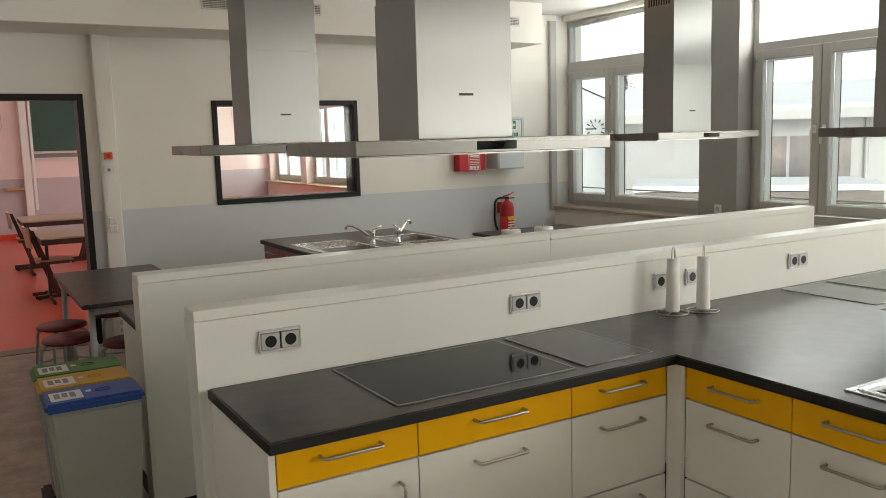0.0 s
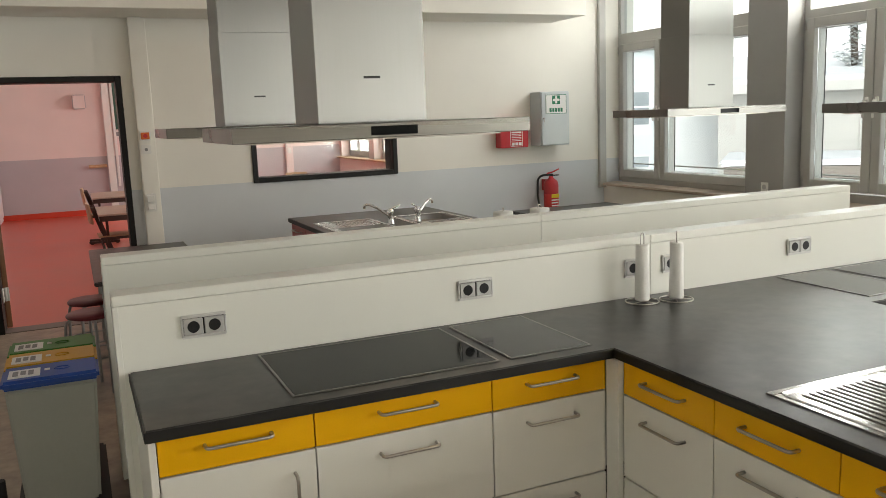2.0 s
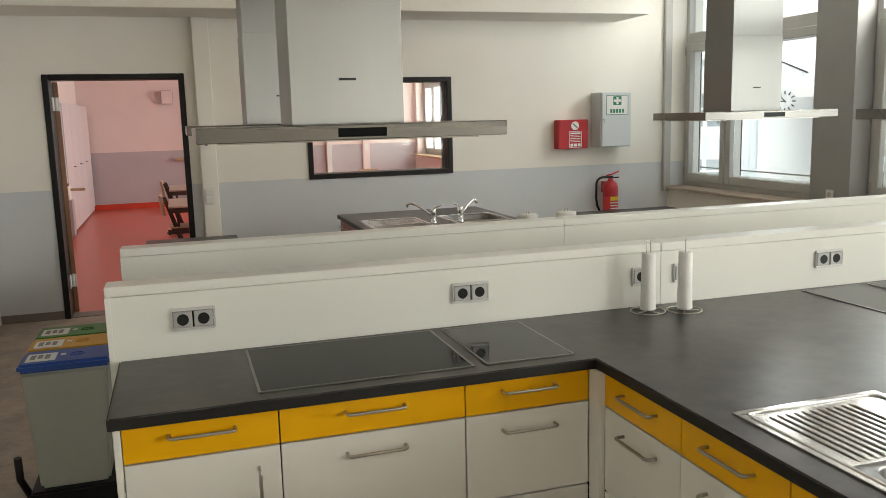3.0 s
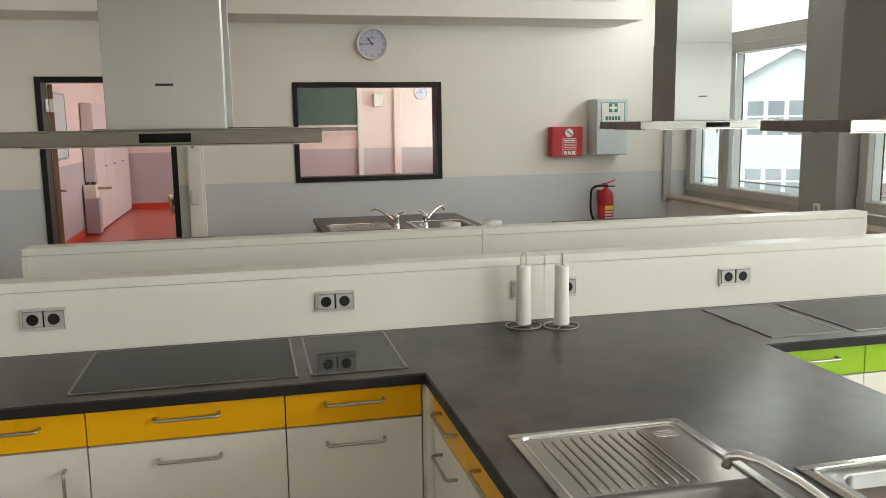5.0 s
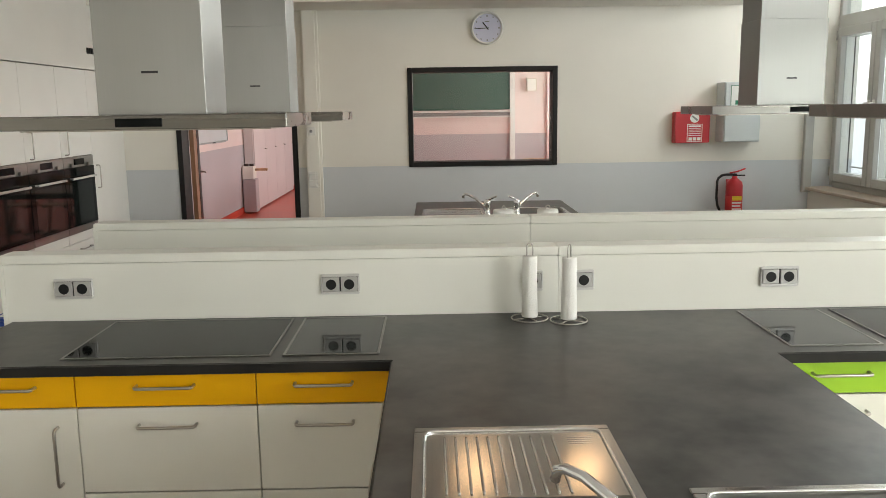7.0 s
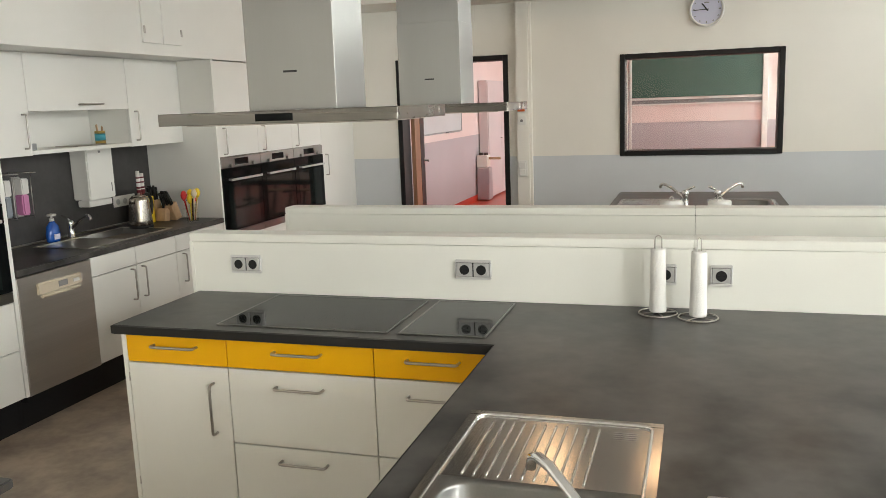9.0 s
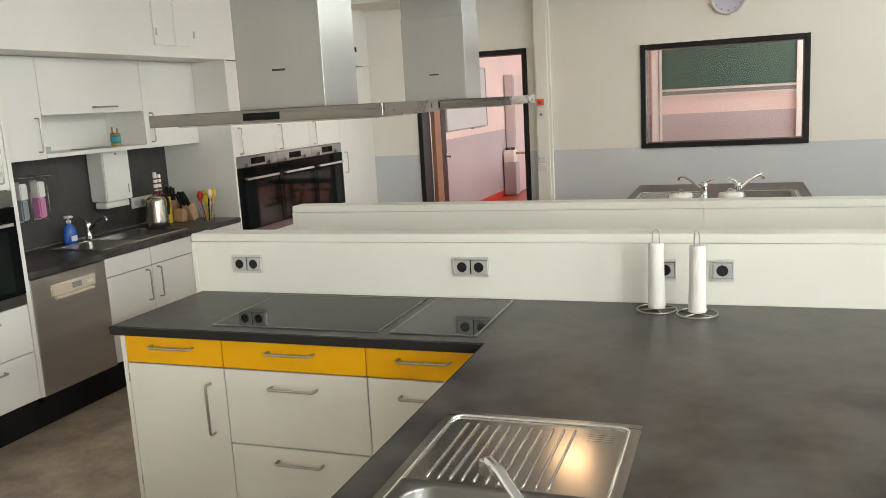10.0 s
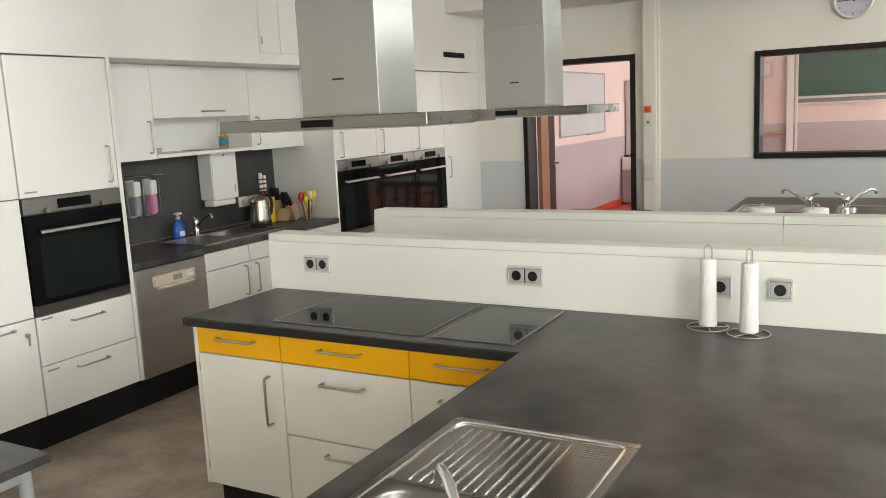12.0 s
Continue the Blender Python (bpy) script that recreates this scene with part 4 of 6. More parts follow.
# ---- sinks and taps ----
def sink(flip):
    """Inset steel sink 0.49 wide and 0.98 long: drainer first, bowl after, running towards -y. flip: bowl first."""
    s = thing("inset_sink", (0, 0, 0), "brushed steel inset sink with ribbed drainer in the worktop", "sink", "island sinks")
    w, ln, zt = 0.49, 0.86, 0.0045
    b0, b1 = (-0.80, -0.405) if not flip else (-0.455, -0.06)
    d0, d1 = (-0.385, -0.028) if not flip else (-0.832, -0.475)
    bm = bmesh.new()
    box(bm, 0, w, -0.028, 0, 0, zt, 0.002, 2)
    box(bm, 0, w, -ln, -ln + 0.028, 0, zt, 0.002, 2)
    box(bm, 0, 0.028, -ln + 0.028, -0.028, 0, zt, 0.002, 2)
    box(bm, w - 0.028, w, -ln + 0.028, -0.028, 0, zt, 0.002, 2)
    part("rim", bm, SINK, s)
    bm = bmesh.new()
    c4 = [(0.026, -0.026), (w - 0.026, -0.026), (w - 0.026, -ln + 0.026), (0.026, -ln + 0.026)]
    ring = []
    for i in range(4):
        p, q, r4 = c4[i - 1], c4[i], c4[(i + 1) % 4]
        ring += bend((*p, 0.0045), (*q, 0.0045), (*r4, 0.0045), 0.03)
    tube(bm, ring + [ring[0]], 0.0042, seg=8)
    part("rolled_edge", bm, CHROME, s, "bright rolled inner edge")
    bm = bmesh.new()
    box(bm, 0.028, w - 0.028, d0, d1, 0.0, 0.0018)
    part("drainer", bm, SINK, s)
    for k in range(11):
        x = 0.075 + k * 0.0265
        bm = bmesh.new()
        tube(bm, [(x, d1 - 0.035, 0.0016), (x, d1 - 0.05, 0.0034), (x, d0 + 0.03, 0.0034), (x, d0 + 0.015, 0.0016)], 0.003, seg=8)
        part("drainer_rib", bm, SINK, s)
    bm = bmesh.new()
    n = 9
    def loop(x0, x1, y0, y1, r, z):
        pts = []
        for cx, cy, a0 in ((x1 - r, y1 - r, 0), (x0 + r, y1 - r, 90), (x0 + r, y0 + r, 180), (x1 - r, y0 + r, 270)):
            for k in range(n):
                a = radians(a0 + 90 * k / (n - 1))
                pts.append(bm.verts.new((cx + r * math.cos(a), cy + r * math.sin(a), z)))
        return pts
    loops = [loop(0.028, w - 0.028, b0 - (0.032 if not flip else 0.02), b1 + (0.02 if not flip else 0.032), 0.004, 0.0019), loop(0.05, w - 0.065, b0, b1, 0.075, 0.0035), loop(0.054, w - 0.069, b0 + 0.004, b1 - 0.004, 0.068, -0.004),
             loop(0.062, w - 0.077, b0 + 0.012, b1 - 0.012, 0.06, -0.135), loop(0.09, w - 0.105, b0 + 0.04, b1 - 0.04, 0.04, -0.15)]
    for a, b in zip(loops, loops[1:]):
        for k in range(len(a)):
            bm.faces.new((a[k], a[(k + 1) % len(a)], b[(k + 1) % len(a)], b[k])).smooth = True
    bm.faces.new(loops[-1])
    bowl = part("bowl", bm, BOWLSHADE, s)
    bm = bmesh.new()
    cyl(bm, w / 2 - 0.02, (b0 + b1) / 2, -0.1495, -0.147, 0.04, seg=24)
    part("drain", bm, CHROME, bowl)
    bm = bmesh.new()
    cx, cy = (0.405, -0.075) if not flip else (0.405, -0.75)
    for k in range(4):
        box(bm, cx - 0.03, cx + 0.03, cy - 0.012 * k, cy - 0.012 * k + 0.003, 0.002, 0.0026)
    part("stamped_mark", bm, CHROME, s)
    return s


def tap(name_label, reach=1.0):
    t = thing("mixer_tap", (0, 0, 0), name_label, "tap", "mixer taps")
    bm = bmesh.new()
    lathe(bm, 0, 0, [(0.027, 0.0), (0.027, 0.006), (0.022, 0.012), (0.022, 0.075), (0.024, 0.08), (0.024, 0.105), (0.018, 0.118)])
    part("body", bm, CHROME, t)
    bm = bmesh.new()
    tube(bm, [(0, u * reach, v) for u, v in ((0.0, 0.055), (0.03, 0.075), (0.10, 0.125), (0.155, 0.152), (0.185, 0.155), (0.20, 0.147), (0.205, 0.125))], 0.0102, seg=12)
    part("spout", bm, CHROME, t)
    bm = bmesh.new()
    tube(bm, [(0, 0, 0.112), (0, -0.02, 0.125), (0, -0.075, 0.148)], 0.0075, seg=10)
    part("lever", bm, CHROME, t)
    return t


def cut(top, x0, x1, y0, y1):
    """Takes a rectangular opening out of a worktop."""
    me = top.data
    bm = bmesh.new()
    bm.from_mesh(me)
    ox, oy = top.location.x, top.location.y
    for co, no in (((x0 - ox, 0, 0), (1, 0, 0)), ((x1 - ox, 0, 0), (1, 0, 0)), ((0, y0 - oy, 0), (0, 1, 0)), ((0, y1 - oy, 0), (0, 1, 0))):
        bmesh.ops.bisect_plane(bm, geom=bm.verts[:] + bm.edges[:] + bm.faces[:], plane_co=co, plane_no=no)
    gone = [f for f in bm.faces if abs(f.normal.z) > 0.9 and x0 - ox < f.calc_center_median().x < x1 - ox and y0 - oy < f.calc_center_median().y < y1 - oy]
    bmesh.ops.delete(bm, geom=gone, context="FACES")
    bm.to_mesh(me)
    bm.free()


SA, SB = (0.09, -1.205), (0.678, -1.567)
sa = sink(False)
sa.matrix_basis = pose(SA[0], SA[1], 0.90)
sb = sink(True)
sb.matrix_basis = pose(SB[0], SB[1], 0.90)
top_a = bpy.data.objects["worktop"]
cut(top_a, SA[0] + 0.04, SA[0] + 0.435, SA[1] - 0.815, SA[1] - 0.395)
cut(top_a, SB[0] + 0.04, SB[0] + 0.435, SB[1] - 0.465, SB[1] - 0.045)
t0 = tap("chrome lever mixer tap at the sink", 1.3)
t0.matrix_basis = pose(0.545, -1.975, 0.9045, 0, 0, 43.5)
copy_thing(t0, pose(0.722, -2.28, 0.9045, 0, 0, -60))
# far island
top_b = bpy.data.objects["worktop.001"]
copy_thing(sb, pose(0.55, 2.62, 0.90, 0, 0, 180))
copy_thing(sa, pose(1.20, 2.62, 0.90, 0, 0, 180))
cut(top_b, 0.115, 0.51, 2.665, 3.085)
cut(top_b, 0.765, 1.16, 3.015, 3.435)
t1 = tap("chrome lever mixer tap at the sink")
t1.matrix_basis = pose(0.557, 3.016, 0.9045, 0, 0, 62)
copy_thing(t1, pose(0.78, 3.02, 0.9045, 0, 0, -58))


# ---- kitchen units along the west wall ----
KX = -2.86
GK = "white wall kitchen units"


def tall(y, width, fronts, label, top=2.09):
    return cabinet((KX, y, 0), 90, width, fronts, label, depth=0.62, top=top, body=LAMW, kind_name="tall_cabinet", base=0.193, group="tall kitchen units")


t0 = tall(-0.985, 0.6, [(0.195, 0.735, LAMW, "h", 0.62, 0.70, 0.2), (0.738, 1.36, LAMW, "", 0, 0, 0), (1.363, 2.088, LAMW, "", 0, 0, 0)], "tall white cupboard with a key in its lock")
bm = bmesh.new()
cyl(bm, 0.545, 0.655, -0.014, 0.0, 0.012, axis="y", seg=16)
box(bm, 0.54, 0.55, -0.02, -0.012, 0.60, 0.66, 0.002)
part("lock_key", bm, NICKEL, t0, "metal lock with a key")
tall(-0.38, 0.62, [(0.195, 0.464, LAMW, "h", 0.5, 0.41, 0.2), (0.467, 0.733, LAMW, "h", 0.5, 0.675, 0.2), (1.362, 2.088, LAMW, "v", 0.9, 1.50, 0.2)], "tall white oven housing with drawers and a door")
tower = bpy.data.objects["tall_cabinet.001"]
for z in (0.43, 0.712, 1.385):
    part("label", block(0.03, 0.10, -0.0012, 0.0, z, z + 0.008), GREYMARK, tower, "small grey label strip")
structure("trim_tower", block(WEST, KX + 0.004, 0.242, 0.268, 0.194, 2.094, 0.001), LAMW, "white side panel of the oven housing", "trim")
for k in range(3):
    tall(2.355 + 0.6 * k, 0.6, [(0.195, 0.64, LAMW, "h", 0.5, 0.58, 0.2), (1.36, 2.088, LAMW, "v", 0.12, 1.48, 0.2)], "tall white oven housing with a door above the oven")
tall(4.155, 0.635, [(0.195, 2.088, LAMW, "v", 0.12, 1.16, 0.2)], "tall white cupboard with a full-height door")
structure("trim_tower", block(WEST, KX + 0.004, 2.332, 2.354, 0.194, 2.094, 0.001), LAMW, "white side panel of the oven housings", "trim")
structure("trim_plinth", block(WEST, KX - 0.065, 0.242, 0.268, 0.0, 0.193), PLINTH, "black plinth below the side panel", "trim")
structure("trim_filler", block(WEST, KX - 0.003, 4.79, NORTH, 0.0, 2.094, 0.001), LAMW, "white filler strip beside the cupboard", "trim")


def oven(y, z0, z1, width, label):
    """A built-in oven seen from the room: steel control strip, glass door, bar handle."""
    o = thing("built_in_oven", (KX, y + width / 2, z0), label, "oven", "built-in ovens")
    x = KX
    zc = z1 - 0.082
    part("body", block(x - 0.5, x - 0.021, y + 0.02, y + width - 0.02, z0 + 0.005, z1 - 0.005), BLACK, o)
    part("bottom_strip", block(x - 0.02, x + 0.008, y + 0.003, y + width - 0.003, z0, z0 + 0.055, 0.002), OVENSTRIP, o)
    c = part("control_strip", block(x - 0.02, x + 0.008, y + 0.003, y + width - 0.003, zc, z1, 0.002), OVENSTRIP, o)
    part("display", block(x + 0.008, x + 0.011, y + width * 0.33, y + width * 0.67, zc + 0.016, z1 - 0.016, 0.001), BLACKGLASS, c, "black display")
    for q in (0.22, 0.78):
        bm = bmesh.new()
        cyl(bm, y + width * q, zc + 0.014, x + 0.008, x + 0.03, 0.015, axis="x", seg=20)
        part("knob", bm, OVENSTRIP, c, "round steel knob")
    d = part("oven_door", block(x - 0.02, x + 0.012, y + 0.003, y + width - 0.003, z0 + 0.058, zc - 0.004, 0.003), BLACKGLASS, o, "black glass door")
    bm = bmesh.new()
    zb = zc - 0.092
    box(bm, x + 0.045, x + 0.058, y + 0.06, y + width - 0.06, zb - 0.009, zb + 0.009, 0.003)
    for q in (0.09, width - 0.09):
        box(bm, x + 0.012, x + 0.045, y + q - 0.008, y + q + 0.008, zb - 0.007, zb + 0.007, 0.002)
    part("bar_handle", bm, STEELZ, d, "steel bar handle")
    part("inner_window", block(x + 0.0121, x + 0.0135, y + 0.07, y + width - 0.07, z0 + 0.085, zb - 0.035, 0.0005), GREYDOOR, d)
    return o


GREYDOOR = material("oven_window_glass", (0.011, 0.015, 0.014), 0.05, vary=0.2, bump=0.0, rough_vary=0.02, spec=0.2)
oven(-0.38, 0.737, 1.357, 0.62, "built-in oven with steel strip and black glass door")
for k in range(3):
    oven(2.355 + 0.6 * k, 0.72, 1.356, 0.6, "built-in oven with black glass door in a tall unit")
for k in range(3):
    structure("trim_panel", block(KX - 0.02, KX, 2.358 + 0.6 * k, 2.952 + 0.6 * k, 0.643, 0.717, 0.001), LAMW, "white filler below an oven", "trim")

# dishwasher
dw = thing("dishwasher", (KX, 0.55, 0), "stainless steel dishwasher with a beige control panel", "dishwasher")
part("body", block(KX - 0.55, KX - 0.02, 0.275, 0.843, 0.15, 0.855), PLINTH, dw)
part("plinth", block(KX - 0.55, KX - 0.065, 0.27, 0.848, 0, 0.149), PLINTH, dw)
dd = part("door", block(KX - 0.02, KX + 0.004, 0.273, 0.846, 0.19, 0.855, 0.003), DISHFRONT, dw)
bm = bmesh.new()
box(bm, KX + 0.004, KX + 0.020, 0.40, 0.745, 0.735, 0.80, 0.006, 2)
box(bm, KX + 0.004, KX + 0.030, 0.42, 0.725, 0.712, 0.733, 0.008, 2)
cp = part("control_panel", bm, BEIGEPL, dd, "beige recessed control panel")
part("display", block(KX + 0.020, KX + 0.022, 0.555, 0.625, 0.752, 0.785), GREYMARK, cp)
part("button", block(KX + 0.020, KX + 0.022, 0.67, 0.72, 0.755, 0.775), WHITEPLASTIC, cp)
# sink unit and neighbours
for y, wd in ((0.849, 0.42), (1.269, 0.435), (1.704, 0.626)):
    cabinet((KX, y, 0), 90, wd, [(0.742, 0.86, LAMW, "", 0, 0, 0), (0.195, 0.739, LAMW, "v", 0.86 if y < 1 else 0.12, 0.62, 0.2)],
            "white base unit with a drawer and a door", depth=0.6, base=0.193, body=LAMW, group="white base units")
bm = bmesh.new()
box(bm, WEST + 0.012, KX + 0.012, 0.2685, 2.3315, 0.8625, 0.90, 0.004, 2)
top_k = solid("worktop", bm, SLATE, "dark slate-grey worktop against the kitchen wall", "worktop", at=(-3.17, 1.3, 0.8625))
structure("splashback", block(WEST + 0.001, WEST + 0.012, 0.2685, 2.3315, 0.862, 1.489), SPLASH, "dark slate-grey splashback panel", "splashback")
part_bm = block(WEST + 0.013, WEST + 0.026, 0.2685, 2.3315, 0.9005, 0.912, 0.003)
structure("trim_upstand", part_bm, NICKEL, "thin grey upstand strip", "trim")

ks = thing("inset_sink", (-3.17, 1.36, 0.90), "grey inset sink in the wall worktop", "sink")
bm = bmesh.new()
x0, x1, y0, y1 = -3.36, -2.93, 0.93, 1.79
for p in ((x0, x1, y0, y0 + 0.02), (x0, x1, y1 - 0.02, y1), (x0, x0 + 0.02, y0 + 0.02, y1 - 0.02), (x1 - 0.02, x1, y0 + 0.02, y1 - 0.02)):
    box(bm, *p, 0.90, 0.906, 0.002, 2)
part("rim", bm, NICKEL, ks)
bm = bmesh.new()
box(bm, x0 + 0.02, x1 - 0.02, y0 + 0.02, y0 + 0.38, 0.90, 0.9025)
part("drainer", bm, NICKEL, ks)
bm = bmesh.new()
q = [bm.verts.new(v) for v in ((x0 + 0.02, y0 + 0.38, 0.903), (x1 - 0.02, y0 + 0.38, 0.903), (x1 - 0.02, y1 - 0.02, 0.903), (x0 + 0.02, y1 - 0.02, 0.903),
                               (x0 + 0.05, y0 + 0.41, 0.76), (x1 - 0.05, y0 + 0.41, 0.76), (x1 - 0.05, y1 - 0.05, 0.76), (x0 + 0.05, y1 - 0.05, 0.76))]
for f in ((0, 1, 5, 4), (1, 2, 6, 5), (2, 3, 7, 6), (3, 0, 4, 7), (4, 5, 6, 7)):
    bm.faces.new([q[i] for i in f])
part("bowl", bm, BOWLSHADE, ks)
cut(top_k, x0 + 0.022, x1 - 0.022, y0 + 0.385, y1 - 0.022)
copy_thing(t1, pose(-3.415, 1.34, 0.9005, 0, 0, -100))

# wall cupboards
WX = -3.15


def wall_cupboard(y0, y1, z0, label):
    c = thing("wall_cupboard", (WEST, (y0 + y1) / 2, z0), label, "cupboard", "white wall cupboards")
    part("body", block(WEST + 0.001, WX - 0.02, y0 + 0.001, y1 - 0.001, z0, 2.094, 0.001), LAMW, c)
    return c


def wall_door(c, y0, y1, z0, z1, hy, hz, upright):
    f = part("door", block(WX - 0.019, WX, y0 + 0.002, y1 - 0.002, z0, z1, 0.0015), LAMW, c)
    bm = bmesh.new()
    handle_bar(bm, 0, 0, 0, 0.2, upright)
    bm.transform(Matrix.Translation((WX, hy, hz)) @ Matrix.Rotation(radians(90), 4, "Z"))
    part("handle", bm, NICKEL, f)


c = wall_cupboard(0.27, 0.81, 1.49, "white wall cupboard above the dispensers")
wall_door(c, 0.27, 0.81, 1.487, 2.09, 0.755, 1.63, True)
c = wall_cupboard(0.81, 1.72, 1.75, "white flap cupboard above an open shelf")
wall_door(c, 0.81, 1.72, 1.747, 2.09, 1.34, 1.785, False)
c = wall_cupboard(1.72, 2.331, 1.49, "white wall cupboard beside the open shelf")
wall_door(c, 1.72, 2.331, 1.487, 2.09, 1.78, 1.63, True)
s = thing("open_shelf", (WEST, 1.26, 1.49), "white open shelf below the flap cupboard", "shelf")
part("board", block(WEST + 0.001, WX, 0.811, 1.719, 1.49, 1.515, 0.002), LAMW, s)
part("back", block(WEST + 0.001, WEST + 0.012, 0.811, 1.719, 1.516, 1.749), LAMW, s)


# ---- small things on the kitchen wall ----
def dispenser(y, bag, label):
    d = thing("soap_dispenser", (WEST + 0.012, y, 1.10), label, "dispenser", "soap dispensers")
    x = WEST + 0.012
    part("back_plate", block(x, x + 0.02, y - 0.034, y + 0.034, 1.09, 1.345, 0.002), STEELZ, d)
    part("pump_head", block(x + 0.02, x + 0.09, y - 0.029, y + 0.029, 1.237, 1.335, 0.006, 2), WHITEPLASTIC, d)
    part("bottle", block(x + 0.02, x + 0.085, y - 0.028, y + 0.028, 1.105, 1.235, 0.008, 2), bag, d)
    bm = bmesh.new()
    tube(bm, [(x + 0.02, y + 0.033, 1.10), (x + 0.10, y + 0.033, 1.09), (x + 0.10, y + 0.033, 1.35)], 0.003, seg=6)
    tube(bm, [(x, y - 0.03, 1.375), (x + 0.13, y - 0.03, 1.375), (x + 0.13, y + 0.05, 1.37)], 0.004, seg=6)
    part("lever", bm, NICKEL, d)


dispenser(0.835, GREYSOAP, "steel wall dispenser with a grey soap bottle")
dispenser(0.975, PINKSOAP, "steel wall dispenser with a pink soap bottle")
d = thing("paper_towel_dispenser", (WEST, 1.61, 1.08), "white metal paper towel dispenser on the splashback", "dispenser")
part("case", block(WEST + 0.0125, WEST + 0.155, 1.48, 1.745, 1.135, 1.489, 0.008, 2), LAMW, d)
part("paper", block(WEST + 0.03, WEST + 0.13, 1.495, 1.73, 1.085, 1.129, 0.006), PAPER, d, "white paper hanging out")
part("keyhole", block(WEST + 0.155, WEST + 0.157, 1.705, 1.712, 1.18, 1.24), GREYMARK, d)
part("badge", block(WEST + 0.155, WEST + 0.157, 1.60, 1.62, 1.455, 1.47), GREYMARK, d)
e = thing("wall_socket_strip", (WEST, 1.99, 1.07), "white double wall socket on the splashback", "socket")
part("frame", block(WEST + 0.0125, WEST + 0.024, 1.875, 2.115, 1.035, 1.115, 0.003), WHITEPLASTIC, e)
for y in (1.918, 1.995, 2.072):
    bm = bmesh.new()
    cyl(bm, y, 1.072, WEST + 0.024, WEST + 0.026, 0.022, axis="x", seg=20)
    part("well", bm, SOCKETIN, e)

x, y = -3.40, 1.16
b = thing("soap_bottle", (x, y, 0.90), "blue pump bottle of hand soap", "bottle")
bm = bmesh.new()
lathe(bm, x, y, [(0.046, 0.902), (0.054, 0.912), (0.056, 0.955), (0.047, 1.005), (0.022, 1.032), (0.014, 1.04)])
bm.transform(Matrix.Translation((x, 0, 0)) @ Matrix.Diagonal((0.6, 1, 1, 1)) @ Matrix.Translation((-x, 0, 0)))
part("bottle", bm, LABELBLUE, b)
bm = bmesh.new()
cyl(bm, x, y, 1.038, 1.056, 0.016, seg=14)
cyl(bm, x, y, 1.056, 1.075, 0.007, seg=10)
box(bm, x - 0.012, x + 0.035, y - 0.03, y + 0.012, 1.073, 1.088, 0.004)
part("pump", bm, WHITEPLASTIC, b, "white pump head")
part("label", block(x + 0.030, x + 0.0345, y - 0.026, y + 0.024, 0.920, 0.955, 0.001), CLOCKFACE, b)

x, y = -3.20, 1.80
k = thing("electric_kettle", (x, y, 0.90), "brushed steel electric kettle with a black handle", "kettle")
bm = bmesh.new()
lathe(bm, x, y, [(0.078, 0.922), (0.082, 0.93), (0.080, 0.96), (0.068, 1.10), (0.066, 1.115), (0.05, 1.126)], 32)
part("body", bm, KETTLE, k)
bm = bmesh.new()
lathe(bm, x, y, [(0.085, 0.902), (0.085, 0.915), (0.078, 0.921)], 28)
part("base", bm, BLACK, k)
bm = bmesh.new()
lathe(bm, x, y, [(0.05, 1.126), (0.048, 1.133), (0.012, 1.138), (0.012, 1.15), (0.006, 1.152)], 24)
part("lid", bm, KETTLE, k)
bm = bmesh.new()
tube(bm, [(x, y + 0.05, 1.125), (x, y + 0.10, 1.135), (x, y + 0.135, 1.10), (x, y + 0.14, 1.05), (x, y + 0.125, 0.99), (x, y + 0.08, 0.965)], 0.012, seg=10)
part("handle", bm, BLACK, k, "black bow handle")
bm = bmesh.new()
lathe(bm, x, y - 0.075, [(0.016, 1.08), (0.02, 1.115), (0.012, 1.118)], 12)
part("spout", bm, KETTLE, k)

b = thing("yellow_folder_box", (-3.325, 2.015, 0.90), "bright yellow card box with two striped rolls beside the kettle", "box")
part("box", block(-3.37, -3.28, 1.955, 2.075, 0.901, 1.10, 0.002), CARDYELLOW, b)
for i, yy in enumerate((1.985, 2.03)):
    bm = bmesh.new()
    cyl(bm, -3.335, yy, 1.10, 1.295 - 0.02 * i, 0.0155, 0.0135, seg=14)
    part("rolled_wrap", bm, PAPER, b)
    for j in range(4):
        bm = bmesh.new()
        cyl(bm, -3.335, yy, (1.105, 1.165, 1.205, 1.24)[j], (1.155, 1.178, 1.216, 1.25)[j], 0.0164, seg=14)
        part("stripe", bm, STOOLRED, b, "dark pink stripe")


